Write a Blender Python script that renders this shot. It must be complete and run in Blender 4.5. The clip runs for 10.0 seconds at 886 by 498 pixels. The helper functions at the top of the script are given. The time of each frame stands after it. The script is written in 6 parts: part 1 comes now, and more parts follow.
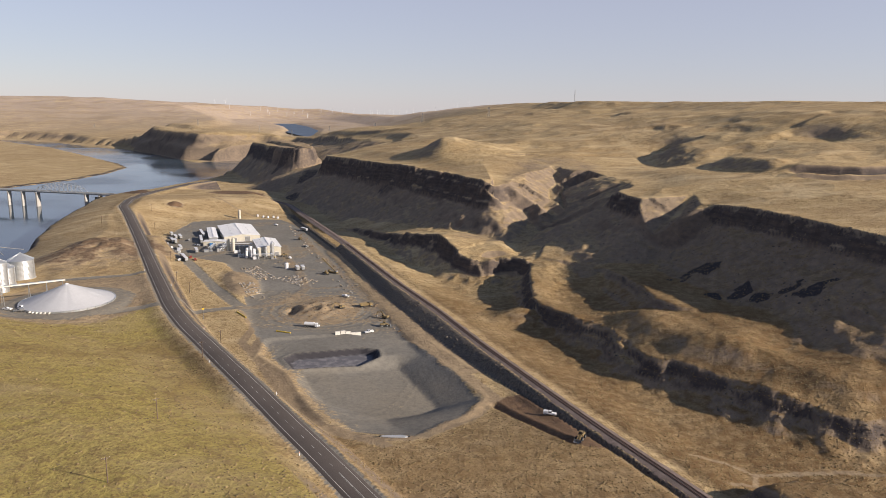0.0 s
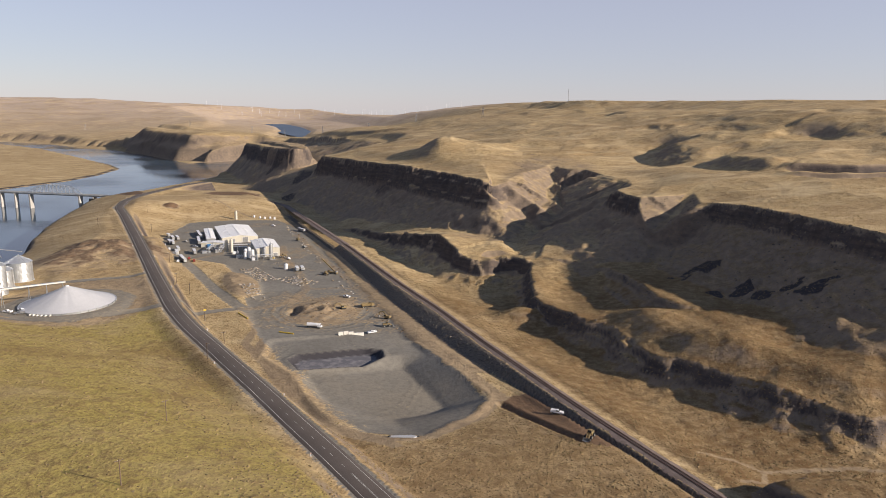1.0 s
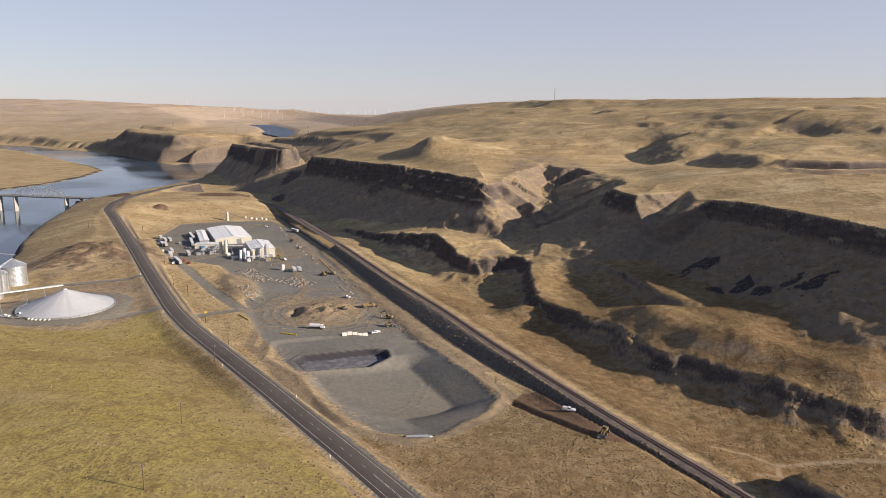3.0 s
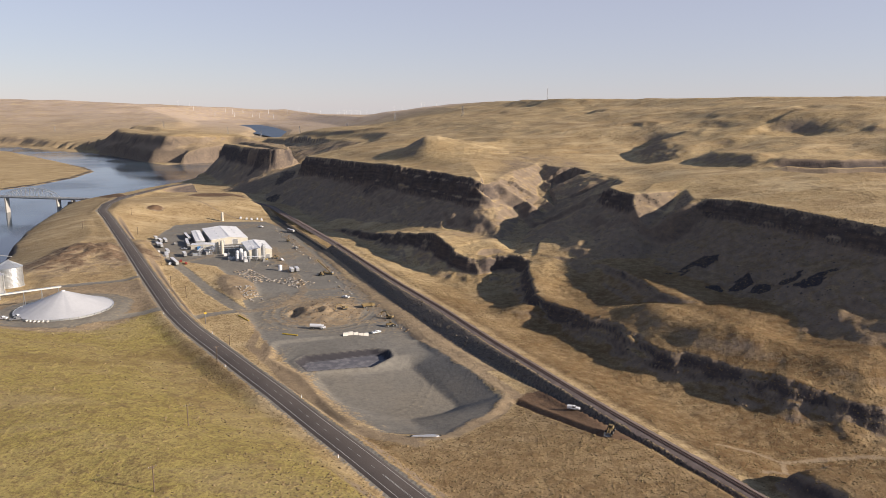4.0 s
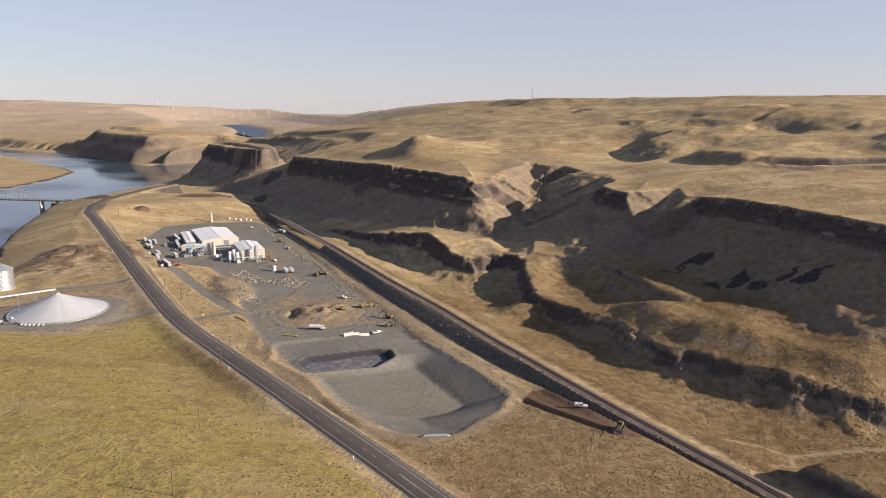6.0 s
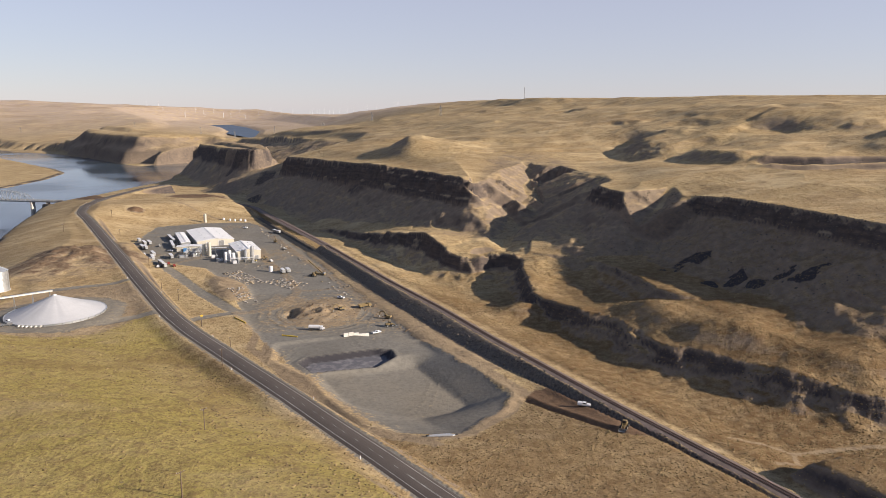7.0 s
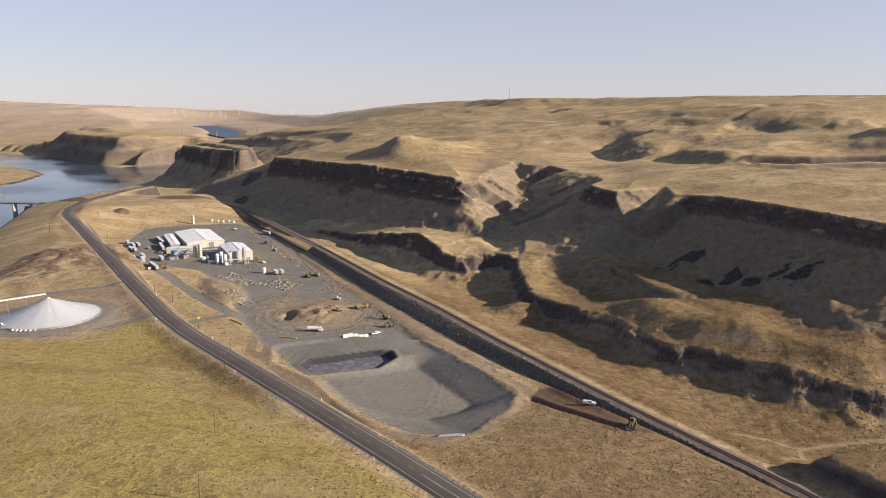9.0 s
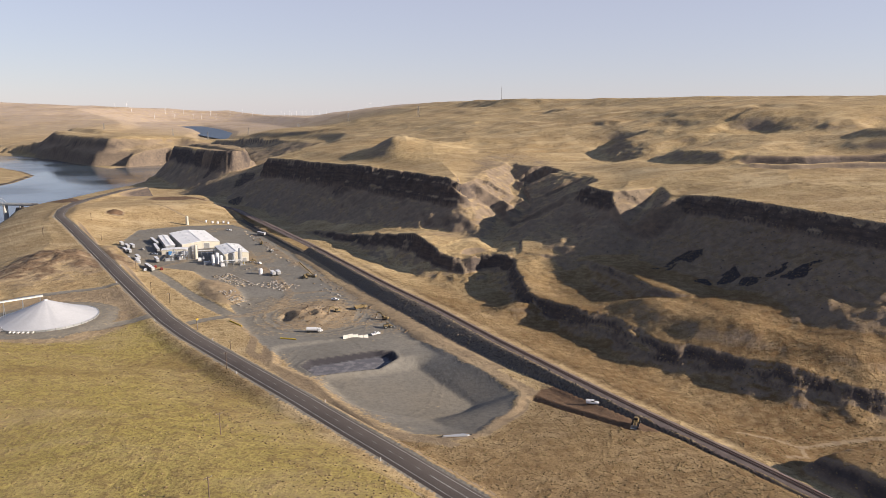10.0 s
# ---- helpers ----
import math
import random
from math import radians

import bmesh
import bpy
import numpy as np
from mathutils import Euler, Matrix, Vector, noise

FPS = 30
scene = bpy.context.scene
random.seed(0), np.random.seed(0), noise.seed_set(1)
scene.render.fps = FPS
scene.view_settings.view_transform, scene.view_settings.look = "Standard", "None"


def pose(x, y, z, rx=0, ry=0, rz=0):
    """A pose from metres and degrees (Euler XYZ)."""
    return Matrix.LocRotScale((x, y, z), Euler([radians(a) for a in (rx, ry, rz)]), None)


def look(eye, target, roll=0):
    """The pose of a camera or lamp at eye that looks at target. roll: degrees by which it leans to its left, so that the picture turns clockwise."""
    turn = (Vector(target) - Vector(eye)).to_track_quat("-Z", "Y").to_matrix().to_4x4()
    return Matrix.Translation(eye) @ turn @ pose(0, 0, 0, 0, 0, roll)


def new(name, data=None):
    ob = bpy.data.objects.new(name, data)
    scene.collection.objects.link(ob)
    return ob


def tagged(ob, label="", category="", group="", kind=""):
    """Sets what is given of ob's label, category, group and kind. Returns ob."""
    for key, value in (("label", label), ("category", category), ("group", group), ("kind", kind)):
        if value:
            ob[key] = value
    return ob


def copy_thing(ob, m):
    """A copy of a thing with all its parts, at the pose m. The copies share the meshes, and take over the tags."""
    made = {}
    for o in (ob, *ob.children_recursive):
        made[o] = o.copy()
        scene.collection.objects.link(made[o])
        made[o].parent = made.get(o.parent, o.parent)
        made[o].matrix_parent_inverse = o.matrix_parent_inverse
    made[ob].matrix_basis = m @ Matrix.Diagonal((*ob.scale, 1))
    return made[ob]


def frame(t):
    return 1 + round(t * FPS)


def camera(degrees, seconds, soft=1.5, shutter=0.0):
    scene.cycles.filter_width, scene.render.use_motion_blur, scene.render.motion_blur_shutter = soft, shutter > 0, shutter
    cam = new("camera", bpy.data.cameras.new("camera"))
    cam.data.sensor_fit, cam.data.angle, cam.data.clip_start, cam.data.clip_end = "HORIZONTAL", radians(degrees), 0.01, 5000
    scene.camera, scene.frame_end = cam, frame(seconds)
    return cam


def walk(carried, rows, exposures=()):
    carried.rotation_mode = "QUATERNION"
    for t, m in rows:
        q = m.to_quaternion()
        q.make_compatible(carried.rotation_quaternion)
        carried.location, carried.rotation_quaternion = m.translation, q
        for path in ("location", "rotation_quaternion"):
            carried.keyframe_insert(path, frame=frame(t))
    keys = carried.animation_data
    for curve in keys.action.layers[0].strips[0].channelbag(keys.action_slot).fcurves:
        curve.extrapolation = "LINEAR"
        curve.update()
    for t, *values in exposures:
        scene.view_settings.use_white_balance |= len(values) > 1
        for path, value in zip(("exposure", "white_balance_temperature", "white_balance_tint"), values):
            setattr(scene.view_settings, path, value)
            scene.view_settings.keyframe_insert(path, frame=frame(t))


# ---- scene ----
cam = camera(64.4, 10.0, soft=0.7)
# seconds, eye, target, roll
PATH = [
    (0, (-0.191, -1.324, 125.556), (-0.135, 96.725, 105.899), 1.019),
    (0.5, (-3.301, -1.321, 125.449), (-2.697, 96.728, 105.801), 0.917),
    (1, (-6.350, -1.286, 125.346), (-5.182, 96.759, 105.700), 0.825),
    (1.5, (-9.340, -1.221, 125.248), (-7.595, 96.815, 105.599), 0.742),
    (2, (-12.277, -1.127, 125.153), (-9.941, 96.894, 105.497), 0.667),
    (2.5, (-15.162, -1.007, 125.062), (-12.224, 96.996, 105.396), 0.601),
    (3, (-18.001, -0.863, 124.974), (-14.450, 97.117, 105.296), 0.542),
    (3.5, (-20.798, -0.696, 124.890), (-16.622, 97.257, 105.197), 0.490),
    (4, (-23.554, -0.508, 124.808), (-18.747, 97.413, 105.102), 0.445),
    (4.5, (-26.276, -0.301, 124.730), (-20.829, 97.584, 105.009), 0.406),
    (5, (-28.965, -0.076, 124.654), (-22.873, 97.768, 104.921), 0.373),
    (5.5, (-31.626, 0.163, 124.581), (-24.883, 97.963, 104.837), 0.345),
    (6, (-34.263, 0.417, 124.510), (-26.864, 98.167, 104.758), 0.321),
    (6.5, (-36.879, 0.682, 124.441), (-28.822, 98.379, 104.686), 0.302),
    (7, (-39.478, 0.957, 124.374), (-30.760, 98.598, 104.620), 0.286),
    (7.5, (-42.064, 1.240, 124.309), (-32.685, 98.821, 104.563), 0.274),
    (8, (-44.641, 1.529, 124.245), (-34.599, 99.048, 104.513), 0.264),
    (8.5, (-47.212, 1.823, 124.183), (-36.510, 99.276, 104.472), 0.257),
    (9, (-49.781, 2.120, 124.121), (-38.420, 99.504, 104.441), 0.251),
    (9.5, (-52.351, 2.417, 124.061), (-40.335, 99.730, 104.421), 0.246),
    (10, (-54.927, 2.713, 124.002), (-42.259, 99.954, 104.411), 0.242),
]
walk(cam, [(t, look(eye, target, roll)) for t, eye, target, roll in PATH], [(0, 0.60, 6230, 14), (10, 0.74, 6230, 14)])

# ---- world, sun ----
SUN_AZ, SUN_EL = 111.0, 20.5
world = bpy.data.worlds.new("world")
scene.world = world
world.use_nodes = True
wn = world.node_tree.nodes
sky = wn.new("ShaderNodeTexSky")
sky.sky_type, sky.sun_disc = "NISHITA", False
sky.sun_elevation, sky.sun_rotation = radians(SUN_EL), radians(SUN_AZ)
sky.altitude, sky.air_density, sky.dust_density, sky.ozone_density = 300, 1.0, 0.15, 3.0
wn["Background"].inputs["Strength"].default_value = 0.069
haze = wn.new("ShaderNodeMix")  # thin smoke haze, thickest along the horizon
haze.data_type = "RGBA"
haze.inputs["B"].default_value = (5.9, 5.55, 6.1, 1)
way = wn.new("ShaderNodeTexCoord")
height = wn.new("ShaderNodeSeparateXYZ")
thick = wn.new("ShaderNodeMapRange")
thick.interpolation_type = "SMOOTHSTEP"
for key, val in zip(("From Min", "From Max", "To Min", "To Max"), (0.0, 0.95, 0.62, 0.0)):
    thick.inputs[key].default_value = val
wl = world.node_tree.links
wl.new(way.outputs["Generated"], height.inputs[0]), wl.new(height.outputs["Z"], thick.inputs["Value"])
wl.new(thick.outputs[0], haze.inputs["Factor"])
wl.new(sky.outputs[0], haze.inputs["A"])
wl.new(haze.outputs["Result"], wn["Background"].inputs["Color"])
sun = new("sun", bpy.data.lights.new("sun", "SUN"))
sun.data.energy, sun.data.angle, sun.data.color = 5.0, radians(0.6), (1.0, 0.87, 0.69)
to_sun = Vector((math.sin(radians(SUN_AZ)) * math.cos(radians(SUN_EL)), math.cos(radians(SUN_AZ)) * math.cos(radians(SUN_EL)), math.sin(radians(SUN_EL))))
sun.matrix_world = look((300, 0, 400), Vector((300, 0, 400)) - to_sun)


# ---- materials ----
def material(name, base, rough=0.9, metal=0.0, spread=0.12, grain=8.0, stain=0.6, bump=0.15, bump_scale=None, spec=0.3):
    """A surface with grain and larger stains; lengths in metres."""
    m = bpy.data.materials.new(name)
    m.use_nodes = True
    n, l = m.node_tree.nodes, m.node_tree.links
    b = n["Principled BSDF"]
    b.inputs["Roughness"].default_value, b.inputs["Metallic"].default_value = rough, metal
    b.inputs["Specular IOR Level"].default_value = spec
    co = n.new("ShaderNodeTexCoord")
    info = n.new("ShaderNodeObjectInfo")
    mix = None
    fac = []
    for s, d in ((grain, 4), (stain, 3)):
        t = n.new("ShaderNodeTexNoise")
        t.inputs["Scale"].default_value, t.inputs["Detail"].default_value = s, d
        l.new(co.outputs["Object"], t.inputs["Vector"])
        fac.append(t.outputs["Fac"])
    add = n.new("ShaderNodeMath")
    l.new(fac[0], add.inputs[0]), l.new(fac[1], add.inputs[1])
    rnd = n.new("ShaderNodeMath")
    rnd.operation = "MULTIPLY_ADD"
    rnd.inputs[1].default_value = 0.35
    l.new(info.outputs["Random"], rnd.inputs[0]), l.new(add.outputs[0], rnd.inputs[2])
    ramp = n.new("ShaderNodeMapRange")
    ramp.inputs["From Min"].default_value, ramp.inputs["From Max"].default_value = 0.75, 1.6
    ramp.inputs["To Min"].default_value, ramp.inputs["To Max"].default_value = 1 - spread * 2, 1 + spread * 2
    l.new(rnd.outputs[0], ramp.inputs["Value"])
    mul = n.new("ShaderNodeVectorMath")
    mul.operation = "SCALE"
    mul.inputs[0].default_value = base
    l.new(ramp.outputs[0], mul.inputs["Scale"])
    l.new(mul.outputs[0], b.inputs["Base Color"])
    if bump:
        bp = n.new("ShaderNodeBump")
        bp.inputs["Strength"].default_value, bp.inputs["Distance"].default_value = bump, 0.05
        l.new(fac[0], bp.inputs["Height"]), l.new(bp.outputs[0], b.inputs["Normal"])
    return m


def ground_material():
    """Dry grass, sagebrush soil, basalt, gravel, dirt: which lies where comes from the plan's named layers."""
    m = bpy.data.materials.new("ground")
    m.use_nodes = True
    n, l = m.node_tree.nodes, m.node_tree.links
    b = n["Principled BSDF"]
    b.inputs["Roughness"].default_value = 0.95
    b.inputs["Specular IOR Level"].default_value = 0.1
    geo = n.new("ShaderNodeNewGeometry")

    def tex(scale, detail=6, rough=0.6, stretch=None):
        t = n.new("ShaderNodeTexNoise")
        t.inputs["Scale"].default_value, t.inputs["Detail"].default_value, t.inputs["Roughness"].default_value = scale, detail, rough
        if stretch:
            mp = n.new("ShaderNodeMapping")
            mp.inputs["Scale"].default_value = stretch
            l.new(geo.outputs["Position"], mp.inputs["Vector"]), l.new(mp.outputs[0], t.inputs["Vector"])
        else:
            l.new(geo.outputs["Position"], t.inputs["Vector"])
        return t.outputs["Fac"]

    def rng(x, a, c, lo=0.0, hi=1.0):
        r = n.new("ShaderNodeMapRange")
        for k, v in zip(("From Min", "From Max", "To Min", "To Max"), (a, c, lo, hi)):
            r.inputs[k].default_value = v
        l.new(x, r.inputs["Value"])
        return r.outputs[0]

    def mixc(f, a, c, mode="MIX"):
        x = n.new("ShaderNodeMix")
        x.data_type, x.blend_type = "RGBA", mode
        for s, v in ((x.inputs["Factor"], f), (x.inputs["A"], a), (x.inputs["B"], c)):
            if isinstance(v, (int, float)):
                s.default_value = v
            elif isinstance(v, tuple):
                s.default_value = (*v, 1)
            else:
                l.new(v, s)
        return x.outputs["Result"]

    def math_(op, a, c):
        x = n.new("ShaderNodeMath")
        x.operation = op
        x.use_clamp = op == "MULTIPLY"
        for s, v in zip(x.inputs, (a, c)):
            if isinstance(v, (int, float)):
                s.default_value = v
            else:
                l.new(v, s)
        return x.outputs[0]

    def layer(name):
        a = n.new("ShaderNodeAttribute")
        a.attribute_name = name
        return a.outputs["Fac"]

    def ragged(name, amount=1.3):
        # the layer's edge broken up by the ground's own grain
        v = math_("ADD", layer(name), rng(grit, 0.3, 0.7, -0.3 * amount, 0.3 * amount))
        return rng(v, 0.28, 0.72)

    big, mid, fine, tiny = tex(0.006, 5), tex(0.035, 6), tex(0.22, 6), tex(0.9, 5, 0.7)
    grit = tex(0.45, 5, 0.7)
    lines = tex(0.05, 4, 0.6, (1, 1, 9))
    grass = mixc(rng(big, 0.35, 0.65), GRASS_A, GRASS_B)
    grass = mixc(rng(mid, 0.42, 0.72, 0, 0.55), grass, GRASS_C)
    grass = mixc(math_("MULTIPLY", layer("field"), rng(mid, 0.25, 0.6, 0.7, 1)), grass, FIELD)
    grass = mixc(rng(fine, 0.5, 0.66, 0, 0.6), grass, GRASS_D)
    grass = mixc(rng(tiny, 0.46, 0.62, 0, 0.75), grass, GRASS_D)
    # far ground mixed to a pale tone that paints in aerial haze
    grass = mixc(math_("MULTIPLY", layer("far_haze"), rng(mid, 0.3, 0.6, 0.6, 1)), grass, FAR_HAZE)
    bands = tex(0.012, 5, 0.65, (0.35, 0.35, 5))
    grass = mixc(rng(bands, 0.48, 0.62, 0, 0.35), grass, GRASS_C)
    streak = tex(0.02, 5, 0.65, (1, 2.6, 1))
    grass = mixc(math_("MULTIPLY", rng(streak, 0.5, 0.68, 0, 0.75), rng(layer("field"), 0, 1, 1, 0.3)), grass, GRASS_E)
    sage = math_("MULTIPLY", layer("sage"), rng(fine, 0.32, 0.58, 0.5, 0.98))
    grass = mixc(sage, grass, SAGE)
    rock = mixc(rng(lines, 0.35, 0.65), ROCK_A, ROCK_B)
    rock = mixc(rng(fine, 0.4, 0.7, 0, 0.6), rock, ROCK_C)
    sep = n.new("ShaderNodeSeparateXYZ")
    l.new(geo.outputs["Normal"], sep.inputs[0])
    steep = math_("ADD", sep.outputs["Z"], math_("MULTIPLY", math_("SUBTRACT", fine, 0.5), 0.22))
    talus = mixc(rng(fine, 0.3, 0.7), TALUS_A, TALUS_B)
    col = mixc(rng(steep, 0.93, 0.84, 0, 0.85), grass, talus)
    col = mixc(rng(steep, 0.80, 0.62), col, rock)
    col = mixc(math_("MULTIPLY", layer("talus"), rng(mid, 0.3, 0.6, 0.6, 1)), col, talus)
    col = mixc(ragged("outcrop", 0.8), col, mixc(rng(tiny, 0.35, 0.65), ROCK_C, ROCK_A))
    dirt = mixc(rng(mid, 0.35, 0.65), DIRT_A, DIRT_B)
    dirt = mixc(rng(fine, 0.45, 0.75, 0, 0.6), dirt, DIRT_C)
    col = mixc(ragged("dirt"), col, dirt)
    col = mixc(ragged("soil", 0.9), col, mixc(rng(fine, 0.35, 0.7), SOIL_A, SOIL_B))
    grav = mixc(rng(mid, 0.35, 0.65), GRAVEL_A, GRAVEL_B)
    grav = mixc(rng(fine, 0.5, 0.8, 0, 0.45), grav, GRAVEL_C)
    grav = mixc(rng(big, 0.45, 0.6, 0, 0.5), grav, GRAVEL_D)
    grav = mixc(rng(grit, 0.45, 0.62, 0, 0.4), grav, GRAVEL_C)
    col = mixc(ragged("gravel"), col, grav)
    col = mixc(ragged("riprap"), col, mixc(rng(tiny, 0.35, 0.65), RIP_A, RIP_B))
    col = mixc(layer("liner"), col, mixc(layer("sludge"), (0.05, 0.047, 0.052), mixc(rng(fine, 0.45, 0.62), (0.13, 0.127, 0.138), (0.22, 0.21, 0.215))))
    l.new(col, b.inputs["Base Color"])
    bp = n.new("ShaderNodeBump")
    bp.inputs["Strength"].default_value, bp.inputs["Distance"].default_value = 0.7, 1.25
    h = math_("ADD", fine, math_("MULTIPLY", tiny, 0.42))
    h = math_("MULTIPLY", h, rng(layer("gravel"), 0, 1, 1, 0.3))
    l.new(h, bp.inputs["Height"]), l.new(bp.outputs[0], b.inputs["Normal"])
    return m


GRASS_A, GRASS_B, GRASS_C, GRASS_D = (0.54, 0.405, 0.22), (0.48, 0.36, 0.185), (0.26, 0.175, 0.09), (0.175, 0.113, 0.055)
# pinkish haze tone, put into the far hills' base colour
FAR_HAZE = (0.46, 0.365, 0.30)
GRASS_E = (0.56, 0.43, 0.25)
FIELD, SAGE = (0.36, 0.285, 0.085), (0.165, 0.101, 0.047)
ROCK_A, ROCK_B, ROCK_C = (0.070, 0.060, 0.058), (0.125, 0.098, 0.08), (0.043, 0.037, 0.038)
TALUS_A, TALUS_B = (0.27, 0.205, 0.145), (0.17, 0.135, 0.105)
DIRT_A, DIRT_B, DIRT_C = (0.36, 0.27, 0.165), (0.26, 0.195, 0.125), (0.17, 0.122, 0.08)
GRAVEL_A, GRAVEL_B, GRAVEL_C = (0.185, 0.172, 0.148), (0.235, 0.218, 0.186), (0.12, 0.111, 0.096)
GRAVEL_D = (0.26, 0.22, 0.16)
SOIL_A, SOIL_B = (0.175, 0.112, 0.068), (0.115, 0.075, 0.048)
RIP_A, RIP_B = (0.085, 0.074, 0.066), (0.19, 0.16, 0.125)
MAT_GROUND = ground_material()


# ---- the lie of the land ----
RAIL = [(112, 150), (100, 184), (90.9, 204), (86.5, 215), (75.6, 238), (62.9, 266), (47.4, 302), (21, 365), (-2.3, 426), (-33, 497), (-85.8, 631), (-122.5, 718), (-169.5, 828), (-199.5, 900), (-262, 975), (-345, 1080), (-400, 1200)]
ROAD = [(28, 110, 10), (2, 155, 10), (-23.3, 193, 9.7), (-41.1, 220, 9.6), (-59.5, 247, 9.4), (-77.7, 274.5, 9.2), (-100.1, 308, 8.3), (-118.6, 336, 7.6), (-140.3, 368, 7), (-162.5, 405, 6.6), (-206, 489, 6.4), (-276, 627, 6), (-343, 756, 7), (-371, 806, 8), (-388, 862, 8), (-393, 915, 8), (-390, 960, 8), (-382, 1060, 7), (-368, 1112, 6)]
# rims of the uplands: x, y, height of the edge
FAR_RIM = [(-7000, 2980, -14), (-1790, 2930, -14), (-1500, 2800, -12), (-1190, 2560, -6), (-1090, 2510, 12), (-1010, 2440, 39), (-900, 2260, 40), (-700, 2040, 39), (-640, 2060, 38), (-560, 2140, 38), (-430, 2110, 36), (-330, 1930, 42), (-250, 1740, 50), (-170, 1560, 56), (-110, 1400, 60), (-120, 1230, 60)]
MESA_RIM = [(-166, 1066, 54), (-172, 1030, 55), (-140, 985, 56), (-96, 903, 58), (-50, 815, 59), (-10, 748, 60), (15, 705, 60.5), (35, 664, 60.6), (45, 648, 55), (60, 668, 56), (90, 740, 62), (150, 740, 64), (160, 700, 62), (174, 650, 62), (162, 615, 61), (141, 588, 60.5), (148, 564, 58.5), (154, 541, 58.5), (180, 544, 60), (192, 522, 58), (201, 505, 60)]
EAST_RIM = [(209, 484, 62), (217, 460, 62.3), (224, 437, 62), (231, 412, 61.8), (237, 387, 61.6), (243, 362, 61.4), (258, 336, 61), (279, 312, 60.5), (310, 286, 60), (345, 250, 61), (400, 200, 60), (520, 120, 60), (900, 60, 60), (7000, 60, 60), (7000, 9000, 60), (-7000, 9000, 60)]
RIM = FAR_RIM + MESA_RIM + EAST_RIM
# contours of the rising plateau
CONTOUR_76 = [(-300, 5200), (-230, 2500), (-130, 1800), (-50, 1320), (10, 1010), (42, 850), (100, 872), (150, 858), (184, 856), (246, 822), (284, 745), (282, 694), (288, 642), (308, 617), (331, 604), (355, 596), (396, 612), (450, 600), (600, 520), (900, 440), (3400, 350), (3400, 5200)]
CONTOUR_104 = [(-80, 5200), (-60, 2500), (60, 1800), (140, 1400), (200, 1150), (260, 1010), (298, 962), (346, 878), (376, 818), (408, 794), (430, 766), (456, 732), (560, 690), (900, 590), (3400, 480), (3400, 5200)]
CONTOUR_128 = [(100, 5200), (120, 2400), (260, 1640), (420, 1390), (432, 1150), (424, 930), (462, 856), (520, 812), (640, 770), (900, 700), (3400, 580), (3400, 5200)]
CONTOUR_146 = [(260, 5200), (270, 2400), (300, 1680), (470, 1500), (540, 1300), (590, 1120), (680, 1010), (900, 900), (3400, 700), (3400, 5200)]
# lesser scarps of the plateau: drop, half width, edge with the high side to its right
SCARPS = [
    (22, 27, [(270, 740), (252, 786), (262, 832), (312, 880)]),
    (12, 15, [(300, 630), (284, 660), (276, 700), (280, 735)]),
    (13, 6, [(600, 530), (450, 598), (396, 608), (355, 598), (331, 607), (296, 622)]),
    (8, 4.5, [(480, 572), (380, 578), (330, 584), (288, 600)]),
    (14, 22, [(500, 700), (470, 730), (440, 765), (416, 800), (396, 824)]),
    (8, 15, [(384, 846), (358, 880), (346, 910)]),
    (7, 15, [(310, 935), (296, 962), (292, 992)]),
    (9, 20, [(340, 1280), (324, 1312), (322, 1360)]),
    (6, 14, [(520, 820), (490, 850), (470, 890)]),
    (4, 4, [(120, 838), (97, 846), (66, 838)]),
    (3.5, 5, [(220, 852), (184, 856), (150, 850)]),
    (6, 6, [(-40, 1230), (-90, 1243), (-140, 1262)]),
    (5, 10, [(620, 640), (585, 690), (560, 740)]),
    (20, 20, [(-690, 2330), (-860, 2440), (-1010, 2640), (-1260, 2800)]),
    (18, 20, [(-1330, 2720), (-1500, 2860), (-1800, 2960), (-2100, 3000)]),
    (16, 22, [(-420, 2620), (-560, 2500), (-690, 2520)]),
    (18, 26, [(-1100, 3080), (-1400, 3220), (-1700, 3300)]),
    (9, 9, [(-60, 1560), (-150, 1640), (-230, 1760)]),
]
BENCH = [(-150, 760, 0), (-95, 735, 4), (-62, 690, 7), (-34, 640, 12), (-18, 612, 15), (-2, 580, 16), (8, 560, 13.5), (14, 544, 11.5), (24, 534, 9.5), (36, 528, 9), (44, 536, 14), (56, 534, 15), (66, 516, 14.5), (64, 500, 10), (62, 462, 8.5), (58, 434, 6), (64, 420, 5.4), (76, 400, 7), (84, 386, 8), (91, 368, 8.5), (97, 346, 7), (110, 322, 7.5), (124, 310, 6.5), (134, 300, 6)]
BENCH = BENCH + [(142, 296, 8.5), (148, 286, 9), (152, 276, 7), (160, 266, 7.5), (170, 260, 7), (186, 262, 6), (205, 240, 6), (235, 200, 7), (330, 120, 8), (400, 150, 14), (300, 300, 16), (260, 420, 18), (220, 520, 18), (140, 620, 18), (60, 700, 14), (-60, 800, 6)]
UPBENCH = [(74, 524, 15.5), (92, 513, 14), (106, 503, 14), (118, 490, 14.5), (124, 466, 15.5), (127, 432, 17), (126, 400, 18.4), (134, 386, 18.5), (146, 380, 16), (240, 352, 12), (260, 420, 16), (220, 520, 22), (140, 620, 22), (84, 560, 18)]
CUTTING = [(106, 209), (118, 214), (140, 208), (200, 176), (220, 120), (130, 120), (118, 172)]
